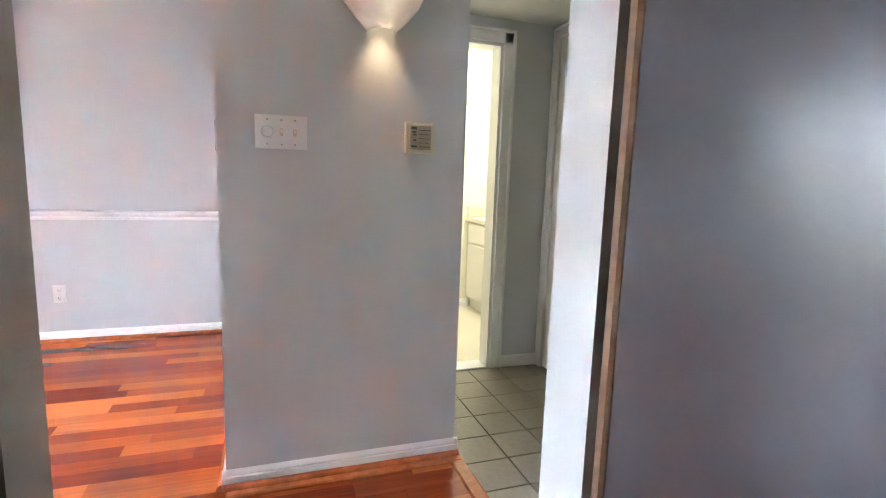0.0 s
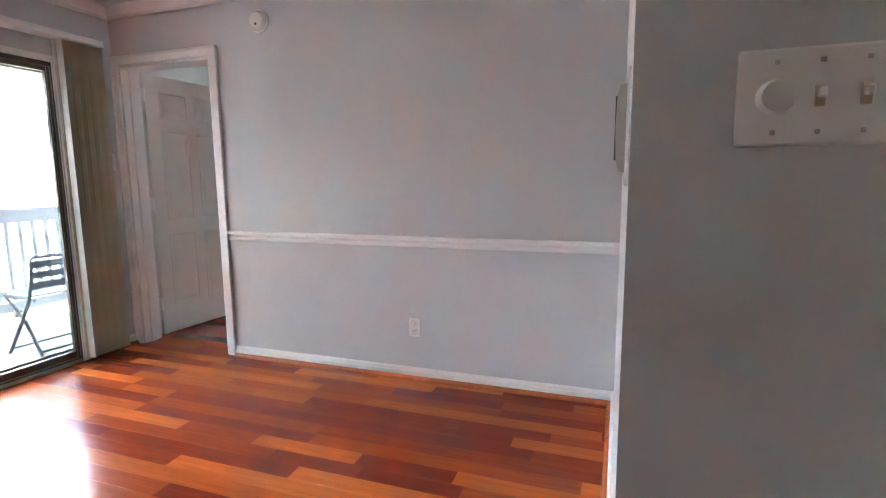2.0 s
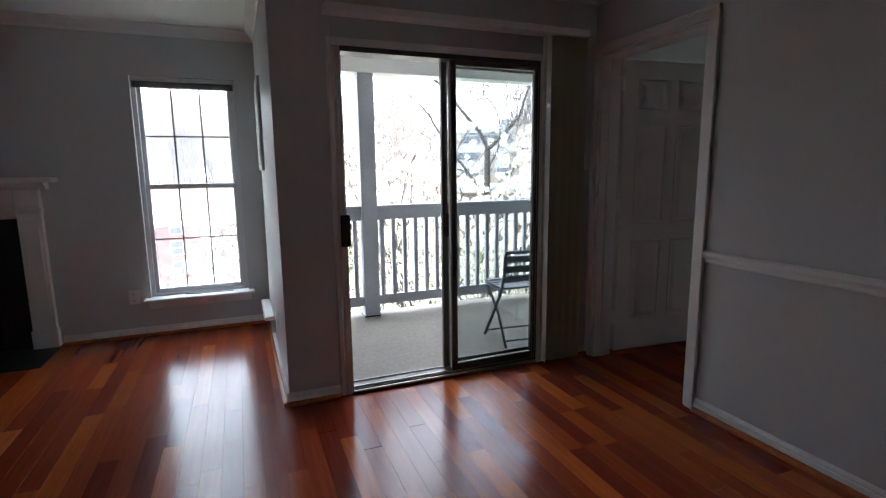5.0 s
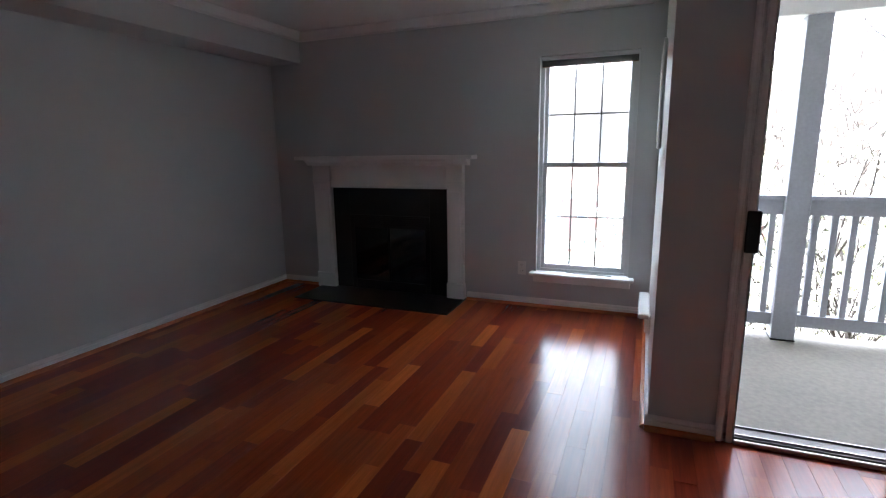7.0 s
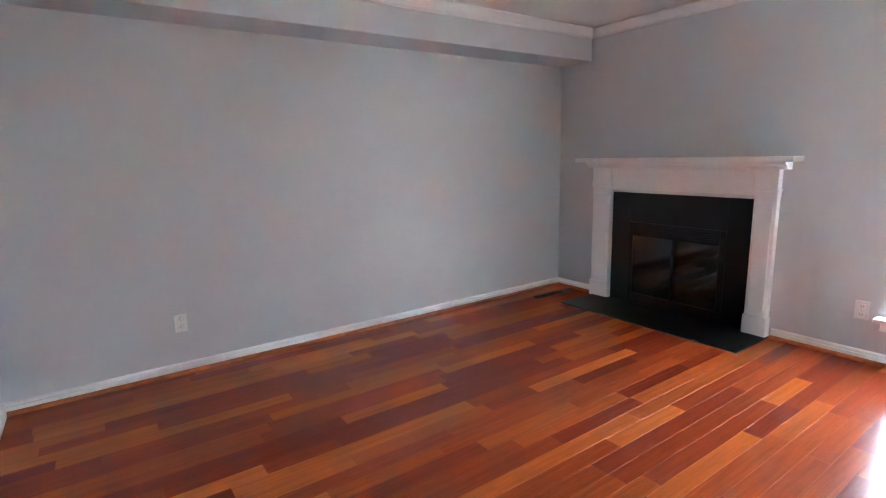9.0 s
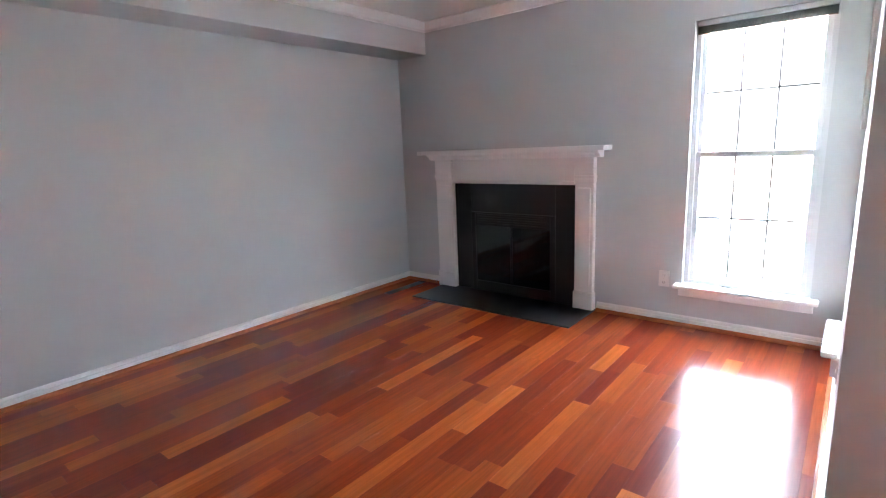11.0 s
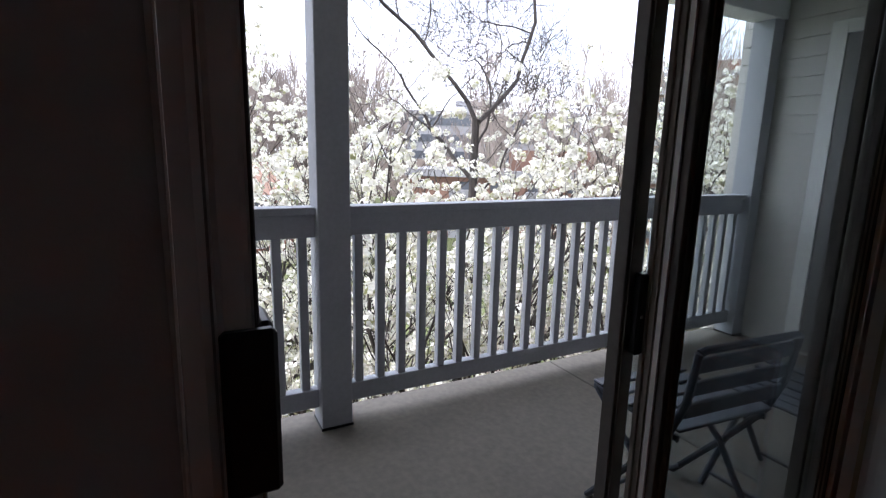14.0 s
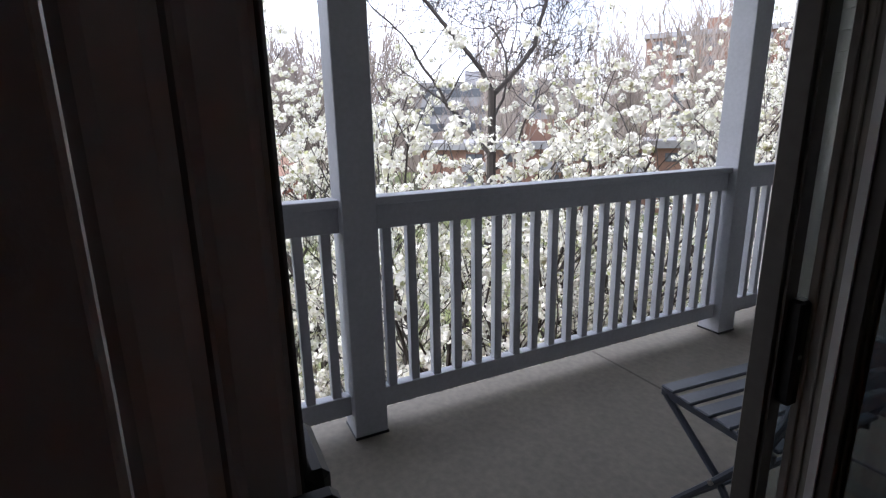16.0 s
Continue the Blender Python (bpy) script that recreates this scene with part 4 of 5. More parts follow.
def folding_seat(back):
    """A slatted folding chair, or with back off a low copy that imitates its reflection."""
    if back:
        ch = thing("folding_chair", "dark blue-grey slatted metal folding chair facing the railing", "chair")
    else:
        ch = thing("folding_stool", "low dark slatted seat standing in for the chair's reflection in the glass", "stool")
    W = 0.43
    for y in (-W / 2, W / 2):
        bm = bmesh.new()
        tube(bm, [(-0.185, y, 0.0), (0.02, y, 0.26), (0.145, y, 0.43)] + ([(0.20, y, 0.57), (0.222, y, 0.73)] if back else []), 0.0125, 0.0125, 8)
        part("back_leg", bm, M_CHAIR, ch)
        s = y * 0.90
        bm = bmesh.new()
        tube(bm, [(0.20, s, 0.0), (0.02, s, 0.26), (-0.20, s, 0.425)], 0.0115, 0.0115, 8)
        part("front_leg", bm, M_CHAIR, ch)
        part("seat_rail", box(-0.22, 0.17, s - 0.006, s + 0.006, 0.418, 0.442, 0.003), M_CHAIR, ch)
        bm = bmesh.new()
        tube(bm, [(0.022, y - 0.02, 0.265), (0.022, y + 0.02, 0.265)], 0.008, 0.008, 8)
        part("pivot", bm, M_STEEL, ch)
    for x, z in ((-0.150, 0.045), (0.166, 0.05)):
        bm = bmesh.new()
        tube(bm, [(x, -W / 2 + (0.02 if x > 0 else 0), z), (x, W / 2 - (0.02 if x > 0 else 0), z)], 0.008, 0.008, 8)
        part("stretcher", bm, M_CHAIR, ch)
    for k in range(6):
        x = -0.215 + k * 0.069
        z = 0.446 - 0.012 * math.sin(k / 5 * math.pi) + 0.002 * k
        part("seat_slat", box(x, x + 0.052, -W / 2 + 0.008, W / 2 - 0.008, z, z + 0.012, 0.004), M_CHAIR, ch)
    if not back:
        return ch
    for k, z in enumerate((0.535, 0.610, 0.685)):
        x = 0.192 + (z - 0.54) * 0.13
        bm = box(-0.006, 0.006, -W / 2 + 0.006, W / 2 - 0.006, -0.026, 0.026, 0.004)
        p = part("back_slat", bm, M_CHAIR, ch)
        p.matrix_local = pose(x, 0, z, 0, 7, 0)
    bm = bmesh.new()
    tube(bm, [(0.222, -W / 2, 0.73), (0.225, -W / 2 + 0.02, 0.738), (0.225, W / 2 - 0.02, 0.738), (0.222, W / 2, 0.73)], 0.0125, 0.0125, 8)
    part("top_tube", bm, M_CHAIR, ch)
    return ch


folding_seat(True).matrix_world = pose(-4.175, 4.42, BZ, 0, 0, -5)
# low copy added in place of the chair's double image in the glass
folding_seat(False).matrix_world = pose(-4.02, 4.87, BZ, 0, 0, 92)

# ---- outdoors ----
GZ = -8.5
setting("ground", box(-700, 700, -700, 700, GZ - 0.5, GZ), M_GRASS, "early spring lawn reaching the horizon", "ground")
setting("parking_lot", box(-46, -26, -30, 6, GZ, GZ + 0.05), M_ASPHALT, "asphalt parking lot below the window", "parking lot")
for k in range(13):
    setting("parking_line", box(-41.2, -36.4, -29 + k * 2.7, -28.88 + k * 2.7, GZ + 0.05, GZ + 0.056), M_TRIM, "white painted parking line", "road marking")
# the building around and above the flat
setting("outer_building", boxes((-5.57, 14, -14, -1.2, GZ, 3.2), (2.8, 14, -1.2, 20, GZ, 3.2), (-3.81, 2.8, 6.72, 20, GZ, 3.2), (-5.57, 2.8, -1.2, BY0 - 0.02, GZ, -0.32), (-3.81, 2.8, BY0 - 0.02, 6.72, GZ, -0.32)), M_BRICK, "brick walls of the apartment building itself", "building")
setting("building_roof", boxes((-5.75, 14, -14, 20, 3.2, 3.6), (-5.57, 2.8, -1.2, 2.66, 2.645, 3.2), (-5.57, 2.8, 2.66, 6.72, 2.645, 3.2)), M_ROOF, "flat roof over the flat and its balcony", "roof")


def gable_building(name, label, x0, x1, y0, y1, z0, eave, ridge, storeys, brick):
    ob = thing(name, label, "building")
    part("wall", box(x0, x1, y0, y1, z0, eave), brick, ob)
    xm = (x0 + x1) / 2
    bm = bmesh.new()
    pr = [(x0 - 0.6, eave), (xm, ridge), (x1 + 0.6, eave), (x1 + 0.6, eave + 0.25), (xm, ridge + 0.3), (x0 - 0.6, eave + 0.25)]
    A = [bm.verts.new((a, y0 - 0.6, z)) for a, z in pr]
    B = [bm.verts.new((a, y1 + 0.6, z)) for a, z in pr]
    for i in range(6):
        bm.faces.new((A[i], A[(i + 1) % 6], B[(i + 1) % 6], B[i]))
    bm.faces.new(A[::-1])
    bm.faces.new(B)
    part("roof", bm, M_ROOF, ob, "brown shingle roof")
    part("fascia", box(x1 + 0.55, x1 + 0.66, y0 - 0.6, y1 + 0.6, eave - 0.2, eave + 0.22), M_TRIM, ob, "white fascia")
    h = (eave - z0) / storeys
    # gabled balcony bay with a white pediment
    by0, by1 = y0 + 2.2, y0 + 6.6
    bm = bmesh.new()
    pr = [(by0 - 0.6, eave - 0.1), (by1 + 0.6, eave - 0.1), ((by0 + by1) / 2, eave + 1.7)]
    A = [bm.verts.new((xm + 1, a, z)) for a, z in pr]
    B = [bm.verts.new((x1 + 2.2, a, z)) for a, z in pr]
    for i in range(3):
        bm.faces.new((A[i], A[(i + 1) % 3], B[(i + 1) % 3], B[i]))
    bm.faces.new(A[::-1])
    bm.faces.new(B)
    part("porch_roof", bm, M_ROOF, ob)
    for sgn in (-1, 1):
        bm = bmesh.new()
        tube(bm, [(x1 + 2.22, (by0 + by1) / 2, eave + 1.75), (x1 + 2.22, (by0 + by1) / 2 + sgn * 2.9, eave - 0.12)], 0.16, 0.16, 4)
        part("rake_board", bm, M_TRIM, ob)
    for yy in (by0, by1 - 0.9):
        part("bay_side", box(x1, x1 + 2.0, yy, yy + 0.9, z0, eave - 0.1), M_TRIM, ob)
    for s in range(storeys):
        z = z0 + s * h
        b = part("balcony", box(x1, x1 + 2.1, by0 + 0.9, by1 - 0.9, z - 0.15, z + 0.05), M_TRIM, ob)
        part("balcony_rail", boxes((x1 + 2.0, x1 + 2.1, by0 + 0.9, by1 - 0.9, z + 0.95, z + 1.05), *[(x1 + 2.02, x1 + 2.08, by0 + 1.0 + i * 0.26, by0 + 1.08 + i * 0.26, z, z + 1.0) for i in range(10)]), M_TRIM, b)
        part("balcony_door", box(x1, x1 + 0.05, by0 + 1.2, by1 - 1.2, z + 0.05, z + 2.0), M_FARGLASS, b)
        y = by1 + 1.5
        while y < y1 - 1.5:
            wn_ = part("window", box(x1, x1 + 0.06, y, y + 1.0, z + 0.8, z + 2.1), M_TRIM, ob)
            part("pane", boxes((x1 + 0.06, x1 + 0.08, y + 0.1, y + 0.9, z + 0.9, z + 1.42), (x1 + 0.06, x1 + 0.08, y + 0.1, y + 0.9, z + 1.48, z + 2.0)), M_FARGLASS, wn_)
            y += 3.0
        wn_ = part("window", box(x1, x1 + 0.06, y0 + 0.6, y0 + 1.5, z + 0.8, z + 2.1), M_TRIM, ob)
        part("pane", box(x1 + 0.06, x1 + 0.08, y0 + 0.7, y0 + 1.4, z + 0.9, z + 2.0), M_FARGLASS, wn_)
    return ob


gable_building("apartment_building", "three-storey brick apartment house with brown shingle roof and white balconies", -62, -50, -11.5, 12, GZ, -3.1, -0.5, 3, M_BRICK)


def block_building(name, label, cx, cy, turn, wid, dep, z1, storeys, wall, bands):
    ob = thing(name, label, "building")
    part("wall", box(-dep / 2, dep / 2, -wid / 2, wid / 2, GZ, z1), wall, ob)
    part("roof", box(-dep / 2 - 0.4, dep / 2 + 0.4, -wid / 2 - 0.4, wid / 2 + 0.4, z1, z1 + 0.8), M_OFFICE, ob)
    part("penthouse", box(-dep / 4, dep / 4, -wid / 6, wid / 8, z1 + 0.8, z1 + 3.2), wall, ob)
    h = (z1 - GZ) / storeys
    for s in range(storeys):
        z = GZ + s * h
        if bands:
            part("window", box(dep / 2, dep / 2 + 0.1, -wid / 2 + 0.8, wid / 2 - 0.8, z + h * 0.35, z + h * 0.8), M_FARGLASS, ob)
        else:
            n = int(wid / 4)
            for i in range(n):
                y = -wid / 2 + (i + 0.25) * wid / n
                part("window", box(dep / 2, dep / 2 + 0.1, y, y + 1.9, z + 0.9, z + h - 0.5), M_FARGLASS, ob)
                if i % 2:
                    part("balcony", box(dep / 2, dep / 2 + 1.3, y - 0.3, y + 2.4, z - 0.1, z + 0.9), M_OFFICE, ob)
    ob.matrix_world = pose(cx, cy, 0, 0, 0, turn)
    return ob


block_building("office_building", "long grey office block with window bands beyond the trees", -104, 66, -30, 40, 16, 9.0, 5, M_OFFICE, True)
block_building("apartment_tower", "brown brick apartment tower with balconies beyond the trees", -66, 92, -52, 28, 16, 15.0, 8, M_BRICK2, False)
block_building("apartment_slab", "low brown brick apartment slab half hidden by blossom", -52, 44, -38, 34, 12, -1.6, 3, M_BRICK2, False)


def parked_car(m, paint, label):
    ob = thing("parked_car", label, "car", "cars in the parking lot")
    bm = bmesh.new()
    secs = [(-2.2, 0.55, 0.30, 0.62, 0.72), (-2.05, 0.30, 0.25, 0.80, 0.84), (-1.2, 0.28, 0.2, 0.92, 0.9), (1.0, 0.28, 0.2, 0.95, 0.9), (2.0, 0.30, 0.25, 0.85, 0.84), (2.2, 0.5, 0.32, 0.65, 0.74)]
    prev = None
    for x, zb, _, zt, wy in secs:
        ring = [bm.verts.new((x, s * wy * f, z)) for s, f, z in ((-1, 0.95, zb), (-1, 1, (zb + zt) / 2), (-1, 0.88, zt), (1, 0.88, zt), (1, 1, (zb + zt) / 2), (1, 0.95, zb))]
        if prev:
            for i in range(6):
                bm.faces.new((prev[i], prev[(i + 1) % 6], ring[(i + 1) % 6], ring[i]))
        else:
            bm.faces.new(ring[::-1])
        prev = ring
    bm.faces.new(prev)
    bmesh.ops.recalc_face_normals(bm, faces=bm.faces)
    part("body", bm, paint, ob)
    for nm, xs, mt, pad in (("cabin", ((-1.5, 0.92), (-0.9, 1.40), (0.45, 1.42), (1.2, 0.95)), M_FARGLASS, 0.0), ("roof_panel", ((-0.85, 1.40), (-0.8, 1.45), (0.38, 1.47), (0.44, 1.41)), paint, 0.02)):
        bm = bmesh.new()
        A = [bm.verts.new((x, -(0.80 - (z - 0.9) * 0.35) - pad, z)) for x, z in xs]
        B = [bm.verts.new((x, (0.80 - (z - 0.9) * 0.35) + pad, z)) for x, z in xs]
        for i in range(4):
            bm.faces.new((A[i], A[(i + 1) % 4], B[(i + 1) % 4], B[i]))
        bm.faces.new(A[::-1])
        bm.faces.new(B)
        part(nm, bm, mt, ob)
    for x in (-1.35, 1.35):
        for s in (-1, 1):
            bm = bmesh.new()
            tube(bm, [(x, s * 0.68, 0.32), (x, s * 0.90, 0.32)], 0.32, 0.32, 16)
            wh = part("wheel", bm, M_BLACK, ob)
            bm = bmesh.new()
            tube(bm, [(x, s * 0.89, 0.32), (x, s * 0.915, 0.32)], 0.2, 0.18, 12)
            part("rim", bm, M_STEEL, wh)
    ob.matrix_world = m
    return ob


PAINTS = [mat("silver_paint", (0.5, 0.51, 0.52), 0.25, metal=0.5, bump=0), mat("white_car_paint", (0.75, 0.75, 0.74), 0.25, bump=0), mat("dark_car_paint", (0.03, 0.035, 0.045), 0.2, bump=0), mat("teal_car_paint", (0.05, 0.16, 0.17), 0.22, bump=0)]
NAMES = ["silver parked car", "white parked car", "black parked car", "teal parked car"]
rnd = random.Random(5)
for k in range(11):
    i = (k * 3 + k // 4) % 4
    parked_car(pose(-38.8 + rnd.uniform(-0.2, 0.2), -26.3 + k * 2.7, GZ + 0.05, 0, 0, 180 * (k % 2) + rnd.uniform(-2, 2)), PAINTS[i], NAMES[i] + " in a row on the asphalt lot")
for k in range(7):
    i = (k * 2 + 1 + k // 3) % 4
    parked_car(pose(-30.5, -22 + k * 2.9, GZ + 0.05, 0, 0, 180 * (k % 2)), PAINTS[i], NAMES[i] + " in a row on the asphalt lot")


def grow(rng, start, way, length, radius, depth, kinks, out, tips, spread=0.7, lift=0.15, kids=(3, 4), crook=0.20):
    """Adds a branch and its branches to out as (points, r0, r1); tips collects twig points."""
    pts = [Vector(start)]
    d = Vector(way).normalized()
    step = length / kinks
    for k in range(kinks):
        d = (d + Vector((rng.uniform(-1, 1), rng.uniform(-1, 1), rng.uniform(-0.8, 1))) * crook + Vector((0, 0, lift * 0.3))).normalized()
        pts.append(pts[-1] + d * step)
    r1 = radius * (0.55 if depth else 0.3)
    out.append((pts, radius, r1))
    if depth <= 1:
        tips.extend((p, depth) for p in pts[1:])
    if depth == 0:
        return
    for k in range(rng.randint(*kids)):
        f = rng.uniform(0.35, 1.0)
        i = min(int(f * kinks), kinks - 1)
        p = pts[i].lerp(pts[i + 1], f * kinks - i)
        side = d.orthogonal().normalized()
        side.rotate(Matrix.Rotation(rng.uniform(0, math.tau), 3, d))
        nd = (d * (1 - spread * 0.5) + side * spread + Vector((0, 0, lift))).normalized()
        grow(rng, p, nd, length * rng.uniform(0.55, 0.78), r1 * rng.uniform(0.55, 0.85), depth - 1, max(3, kinks - 1), out, tips, spread, lift, kids, crook)


def wood_mesh(out, sides=(7, 5, 4, 3)):
    bm = bmesh.new()
    for pts, r0, r1 in out:
        n = 7 if r0 > 0.05 else 5 if r0 > 0.02 else 4 if r0 > 0.008 else 3
        tube(bm, pts, r0, r1, n, cap=False)
    return bm


def petal_mat():
    m = bpy.data.materials.new("white_blossom")
    m.use_nodes = True
    n, l = m.node_tree.nodes, m.node_tree.links
    b = n["Principled BSDF"]
    ramp = n.new("ShaderNodeValToRGB")
    cr = ramp.color_ramp
    cr.elements[0].color, cr.elements[1].color = (0.36, 0.38, 0.18, 1), (0.89, 0.88, 0.83, 1)
    cr.elements.new(0.11).color = (0.66, 0.65, 0.48, 1)
    cr.elements.new(0.3).color = (0.86, 0.85, 0.78, 1)
    l.new(n.new("ShaderNodeNewGeometry").outputs["Random Per Island"], ramp.inputs[0])
    l.new(ramp.outputs[0], b.inputs["Base Color"])
    b.inputs["Roughness"].default_value = 0.7
    b.inputs["Specular IOR Level"].default_value = 0.2
    tl, mx = n.new("ShaderNodeBsdfTranslucent"), n.new("ShaderNodeMixShader")
    l.new(ramp.outputs[0], tl.inputs[0])
    mx.inputs[0].default_value = 0.3
    l.new(b.outputs[0], mx.inputs[1])
    l.new(tl.outputs[0], mx.inputs[2])
    l.new(mx.outputs[0], n["Material Output"].inputs[0])
    return m


M_PETAL = petal_mat()


def blossom_mesh(name, centres, rng, flowers, size, spread):
    """Clusters of small bent petals, one cluster per centre."""
    C = np.array(centres)
    k = len(C)
    dirs = rng.normal(size=(k, flowers, 3))
    dirs /= np.linalg.norm(dirs, axis=2, keepdims=True)
    rad = spread * rng.uniform(0.6, 1.05, size=(k, flowers, 1)) * rng.uniform(0.7, 1.3, size=(k, 1, 1))
    P = (C[:, None, :] + dirs * rad).reshape(-1, 3)
    N = dirs.reshape(-1, 3) + rng.normal(scale=0.45, size=(k * flowers, 3))
    N /= np.linalg.norm(N, axis=1, keepdims=True)
    U = np.cross(N, rng.normal(size=N.shape))
    U /= np.linalg.norm(U, axis=1, keepdims=True)
    V = np.cross(N, U)
    s = size * rng.uniform(0.7, 1.25, size=(len(P), 1))
    a = P + U * s + N * s * 0.25
    b = P + V * s * 0.9
    c = P - U * s + N * s * 0.25
    e = P - V * s * 0.9
    verts = np.stack([a, b, c, e], axis=1).reshape(-1, 3)
    idx = np.arange(len(P))[:, None] * 4
    faces = np.concatenate([idx + np.array([[0, 1, 3]]), idx + np.array([[1, 2, 3]])], axis=1).reshape(-1, 3)
    me = bpy.data.meshes.new(name)
    me.from_pydata(verts.tolist(), [], faces.tolist())
    me.materials.append(M_PETAL)
    return me


def blossom_tree(x, y, top, seed, limbs, crown, per_tip, label):
    height = top - GZ
    rng = random.Random(seed)
    nrg = np.random.default_rng(seed)
    ob = thing("blossom_tree", label, "tree", "flowering pear trees")
    out, tips = [], []
    fork = GZ + height * 0.30
    out.append(([Vector((x, y, GZ)), Vector((x + 0.05, y, GZ + height * 0.15)), Vector((x, y + 0.04, fork))], 0.17, 0.13))
    for k in range(limbs):
        a = math.tau * k / limbs + rng.uniform(-0.3, 0.3)
        r = crown * rng.uniform(0.55, 1.0)
        way = Vector((math.cos(a) * r, math.sin(a) * r, height * rng.uniform(0.38, 0.62)))
        grow(rng, (x, y, fork + rng.uniform(-0.8, 1.2)), way, way.length * 0.78, 0.085, 3, 6, out, tips, 0.62, 0.35, (4, 5))
    zs = sorted(p.z for p, d in tips)
    f = (top - fork) / (zs[int(len(zs) * 0.985)] - fork)
    for pts, r0, r1 in out[1:]:
        for p in pts:
            p.z = fork + (p.z - fork) * (f if p.z > fork else 1)
    def open_view(p):
        return p.x < -5.75 and not (p.y < 2.75 and p.z > 0.6) and not (p.y < 1.65 and p.z > -0.2) and not (p.y < 1.2 and p.z > -1.0)
    out = [o for o in out if all(open_view(p) for p in o[0])]
    part("trunk", wood_mesh(out), M_BARK, ob, "dark trunk and limbs")
    cents = []
    for p, d in tips:
        if p.x > -5.9 or not open_view(p):
            continue
        if rng.random() < (0.85 if d == 0 else 0.45) * (0.7 if p.z < 0.7 else 1.0):
            cents.append((p.x + rng.gauss(0, 0.05), p.y + rng.gauss(0, 0.05), p.z + rng.gauss(0, 0.05)))
    me = blossom_mesh("crown", cents, nrg, 30, 0.026, 0.060)
    o = new("crown", me)
    o.parent = ob
    o["label"] = "clusters of white blossom"
    return ob


TREES = [blossom_tree(-8.5, 4.9, 1.55, 11, 11, 2.1, 2, "white flowering pear tree in full bloom beside the balcony"),
          blossom_tree(-9.2, 8.7, 1.75, 12, 11, 2.4, 2, "white flowering pear tree in full bloom with dark limbs"),
          blossom_tree(-9.4, 2.1, 0.6, 13, 9, 1.0, 2, "white flowering pear tree in bloom outside the window"),
          blossom_tree(-12.6, 4.3, 2.9, 14, 9, 1.7, 2, "tall white flowering pear tree behind the others"),
          blossom_tree(-10.6, 15.0, 3.3, 15, 10, 1.9, 2, "white flowering pear tree at the end of the row")]

# large bare tree behind the blossom
bt = thing("bare_tree", "large leafless tree with dark spreading limbs", "tree")
rng = random.Random(31)
bx, by = -10.5, 7.35
stem = [([Vector((bx, by, GZ)), Vector((bx + 0.12, by - 0.1, -4)), Vector((bx - 0.05, by, -1.2)), Vector((bx, by, 1.78))], 0.17, 0.06)]
part("trunk", wood_mesh(stem), M_BARK, bt, "dark bare trunk")
for z, way, ln, r in ((1.75, (0.03, -0.14, 1.0), 3.4, 0.040), (1.70, (0.45, 0.78, 1.0), 3.8, 0.042), (0.75, (-0.42, -0.95, 0.95), 2.3, 0.038), (1.2, (-0.9, 0.2, 0.8), 2.0, 0.026), (0.5, (0.3, 1.0, 0.5), 1.6, 0.024)):
    out, tips = [], []
    grow(rng, (bx, by, z), way, ln, r, 4, 10, out, tips, 0.95, 0.08, (4, 5), 0.32)
    part("limb", wood_mesh([(p, max(r0, 0.0045), max(r1, 0.003)) for p, r0, r1 in out]), M_BARK, bt)

# woods along the horizon
def bare_wood_mesh(seed, h):
    rng = random.Random(seed)
    out, tips = [], []
    out.append(([Vector((0, 0, 0)), Vector((0.1, 0, h * 0.5)), Vector((0, 0.1, h * 0.9))], h * 0.009, h * 0.004))
    for k in range(9):
        a = rng.uniform(0, math.tau)
        grow(rng, (0, 0, h * rng.uniform(0.28, 0.8)), (math.cos(a), math.sin(a), 1.9), h * rng.uniform(0.22, 0.34), h * 0.006, 3, 3, out, tips, 0.5, 0.35, (3, 3))
    return wood_mesh([(p, max(r0, 0.03), max(r1, 0.022)) for p, r0, r1 in out])


protos = []
for k in range(5):
    bm = bare_wood_mesh(70 + k, 17.0)
    me = bpy.data.meshes.new("bare_wood")
    bm.to_mesh(me)
    bm.free()
    me.materials.append(M_TWIG)
    protos.append(me)
rng = random.Random(8)
for k in range(220):
    a = radians(rng.uniform(-30, 76)) if k < 135 else radians(rng.uniform(-26, 20))
    dist = rng.uniform(46, 92) if k < 135 else rng.uniform(66, 98)
    x, y = -dist * math.cos(a), dist * math.sin(a)
    if x > -65 and -18 < y < 15 or x > -48 and y < 22 or (0.40 < a < 0.72 and dist < 80 and k % 3):
        continue
    t = new("woodland_tree", protos[k % 5])
    s = rng.uniform(0.6, 1.0) if k < 135 else rng.uniform(0.8, 1.12)
    t.matrix_world = pose(x, y, GZ, 0, 0, rng.uniform(0, 360)) @ Matrix.Diagonal((s, s, s, 1))
    tagged(t, "bare grey-brown tree in the distant wood", "tree", "far trees", "stuff")
# low undergrowth that closes the view under the far trees
bm = bmesh.new()
for k in range(60):
    a = radians(-40 + k * 2.2)
    dist = 112
    x, y = -dist * math.cos(a), dist * math.sin(a)
    if k:
        bm.faces.new([bm.verts.new(v) for v in ((px, py, GZ), (x, y, GZ), (x, y, -0.5 + 2.0 * noise.noise((k * 0.7, 0, 0))), (px, py, pz))])
    px, py, pz = x, y, -0.5 + 2.0 * noise.noise((k * 0.7, 0, 0))
# woodland brown paled in the colour to stand for distance haze
tagged(part("backdrop", bm, mat("hazy_far_wood", (0.27, 0.22, 0.19), 0.95, var=0.35, scale=0.12, fine=0.9, bump=0)), "distant brown woodland line", "backdrop", kind="structure")

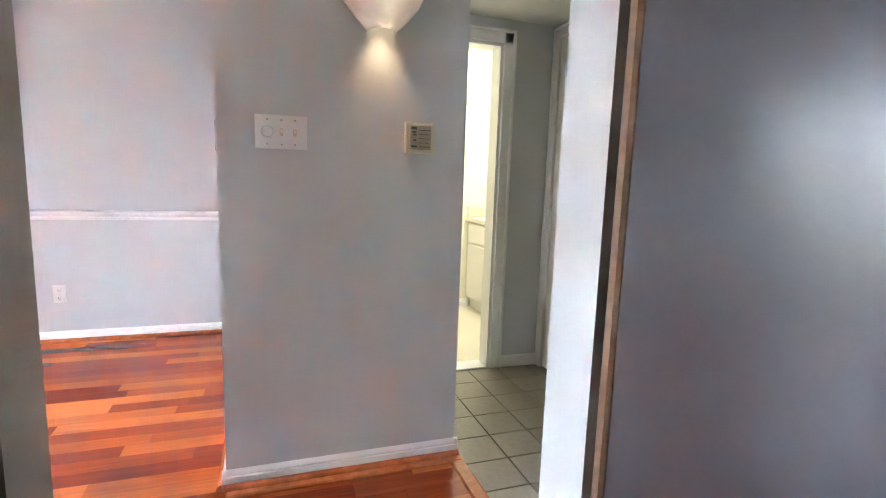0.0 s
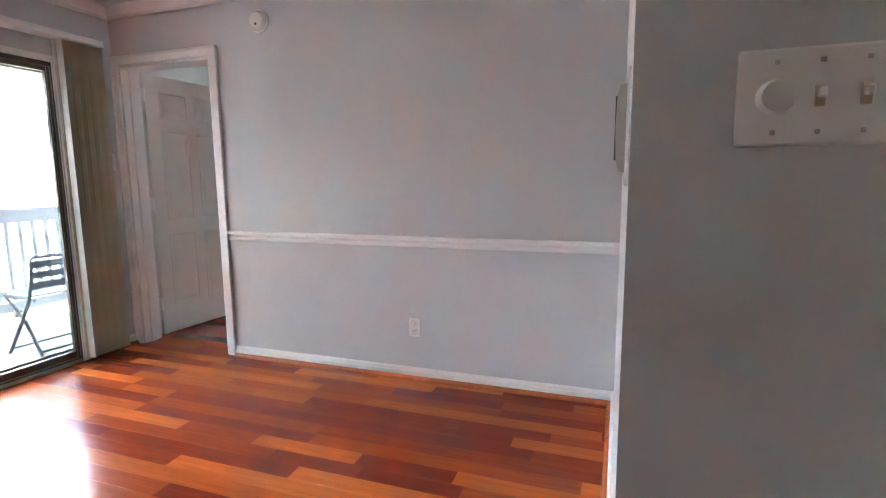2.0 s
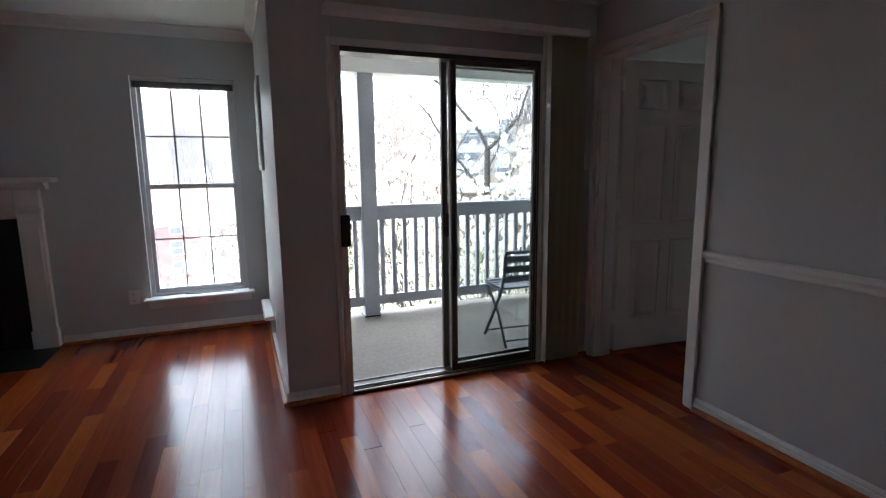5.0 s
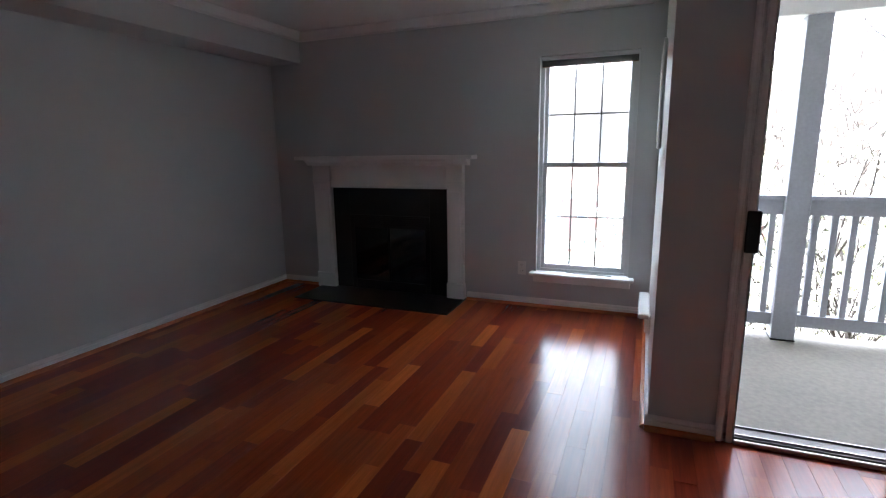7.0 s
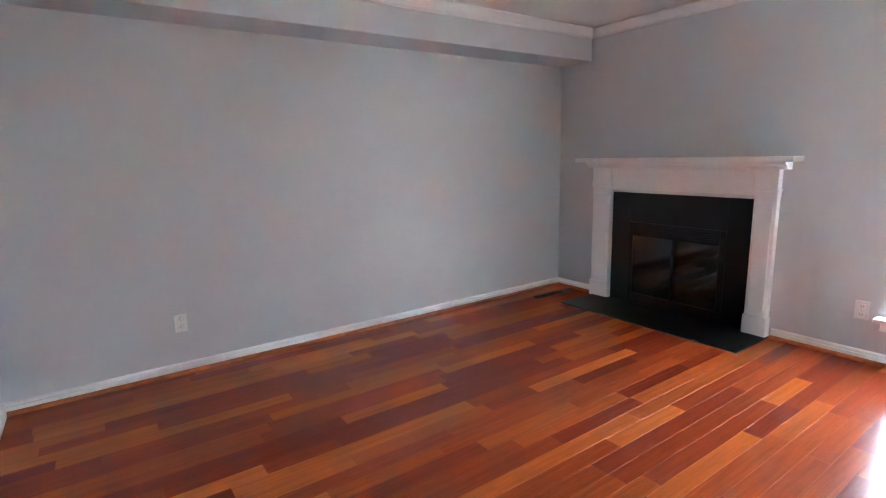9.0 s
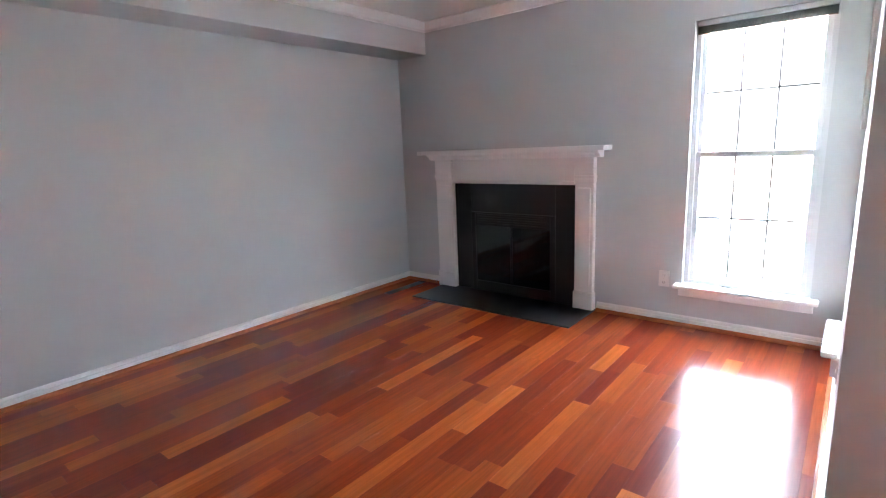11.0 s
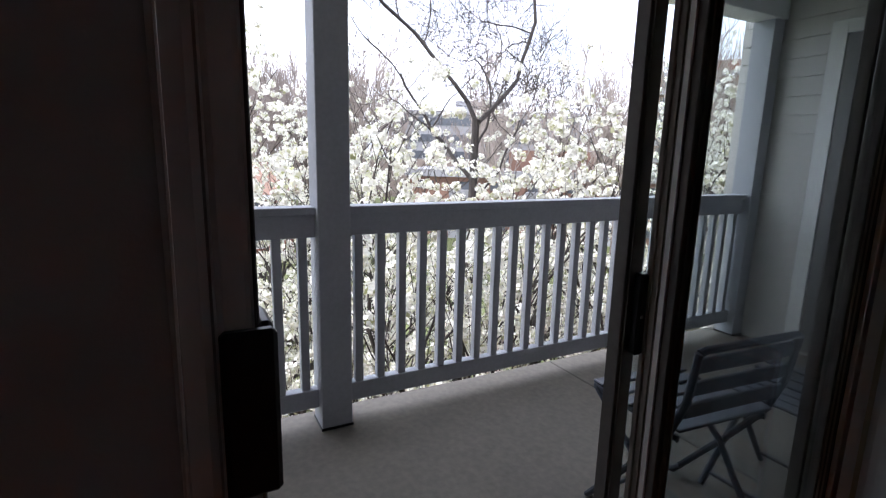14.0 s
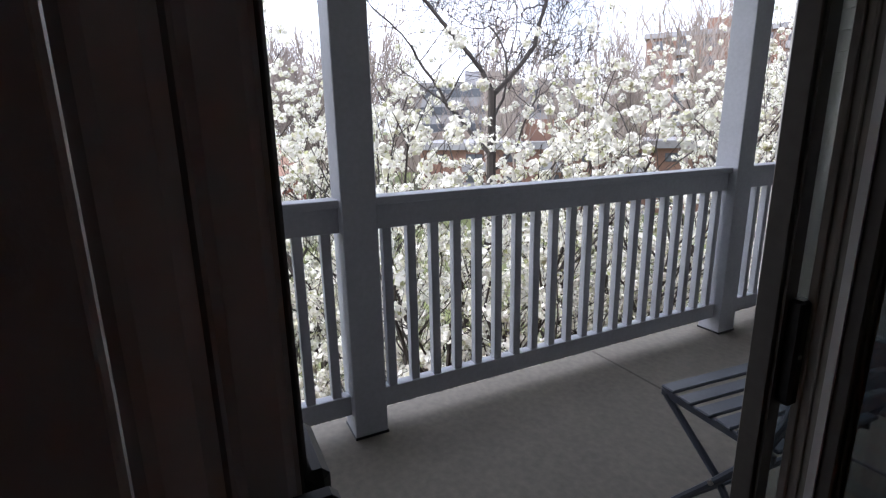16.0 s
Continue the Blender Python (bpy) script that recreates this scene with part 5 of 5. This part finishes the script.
# ---- floor boards and tiles ----
def board_mesh(length, width, thick, material, name):
    x1, y1, c = length - 0.0003, width - 0.0003, 0.0003
    bm = bmesh.new()
    lo = [bm.verts.new(v) for v in ((0, 0, -thick), (x1, 0, -thick), (x1, y1, -thick), (0, y1, -thick))]
    mid = [bm.verts.new(v) for v in ((0, 0, -c), (x1, 0, -c), (x1, y1, -c), (0, y1, -c))]
    top = [bm.verts.new(v) for v in ((c, c, 0), (x1 - c, c, 0), (x1 - c, y1 - c, 0), (c, y1 - c, 0))]
    for A, B in ((lo, mid), (mid, top)):
        for i in range(4):
            bm.faces.new((A[i], A[(i + 1) % 4], B[(i + 1) % 4], B[i]))
    bm.faces.new(top)
    me = bpy.data.meshes.new(name)
    bm.to_mesh(me)
    bm.free()
    me.materials.append(material)
    return me


wf = setting("wooden_floor", box(-5.38, -5.37, SY + 0.01, SY + 0.02, -0.021, -0.02), M_SUB, "glossy reddish cherry floor boards", "floor")
PW = 0.0895
rng = random.Random(21)
shared, rest_v, rest_f, singles = {}, [], [], 0
REGIONS = [(WX, -0.95, SY, 1.27), (WX, 0.705, 1.27, JY), (-3.70, PX0, JY, NY + 0.30), (-0.80, 0.705, -0.70, 1.27), (PX0, 0.705, JY, PY), (-3.66, -1.2, NY + 0.30, NY + 1.7)]
y = SY
while y < NY + 1.7:
    yc = y + PW / 2
    spans = []
    for a, b, c0, c1 in REGIONS:
        if c0 <= yc < c1:
            spans.append((a, b))
    for a, b in sorted(spans):
        x = a - rng.uniform(0, 0.6)
        while x < b:
            ln = round(rng.choice((0.35, 0.45, 0.55, 0.65, 0.8, 0.95, 1.1, 1.25)), 2)
            u0, u1 = max(x, a), min(x + ln, b)
            x += ln
            if u1 - u0 < 0.03:
                continue
            near = singles < 300 and 0.75 < yc < 3.9 and u0 > -4.7
            if near:
                key = round(u1 - u0, 2)
                if key not in shared:
                    shared[key] = board_mesh(key, PW, 0.02, M_PLANK, "floor_board")
                o = new("floor_board", shared[key])
                o.parent = wf
                o.location = (u0, y, rng.uniform(-0.0001, 0.0001))
                singles += 1
            else:
                q = len(rest_v)
                c = 0.0003
                z = rng.uniform(-0.0001, 0.0001)
                v1, w1 = u1 - 0.0003, y + PW - 0.0003
                rest_v += [(u0, y, -0.02), (v1, y, -0.02), (v1, w1, -0.02), (u0, w1, -0.02), (u0, y, z - c), (v1, y, z - c), (v1, w1, z - c), (u0, w1, z - c), (u0 + c, y + c, z), (v1 - c, y + c, z), (v1 - c, w1 - c, z), (u0 + c, w1 - c, z)]
                for r in (0, 4):
                    rest_f += [(q + r + i, q + r + (i + 1) % 4, q + r + 4 + (i + 1) % 4, q + r + 4 + i) for i in range(4)]
                rest_f.append((q + 8, q + 9, q + 10, q + 11))
    y += PW
me = bpy.data.meshes.new("floor_boards")
me.from_pydata(rest_v, [], rest_f)
me.materials.append(M_PLANKS)
tone = me.attributes.new("tone", "FLOAT", "FACE")
tone.data.foreach_set("value", [v for k in range(len(rest_f) // 9) for v in [rng.random()] * 9])
o = new("floor_boards", me)
o.parent = wf
o["kind"] = "stuff"
o["label"] = "more of the same cherry boards"

tf = setting("tile_floor", box(0.765, HX, 1.56, HY + 0.05, -0.02, -0.008), M_GROUT, "beige-brown square ceramic tiles in the hall", "floor")
T = 0.2
bmt = bmesh.new()
bm_box(bmt, 0.003, T - 0.003, 0.003, T - 0.003, -0.009, 0.0, 0.003)
tm = bpy.data.meshes.new("tile")
bmt.to_mesh(tm)
bmt.free()
tm.materials.append(M_TILE)
for i in range(5):
    for j in range(10):
        o = new("tile", tm)
        o.parent = tf
        o.location = (0.765 - 0.005 + i * T * 0.985, 1.556 + j * T * 0.985, rng.uniform(-0.0008, 0.0004))
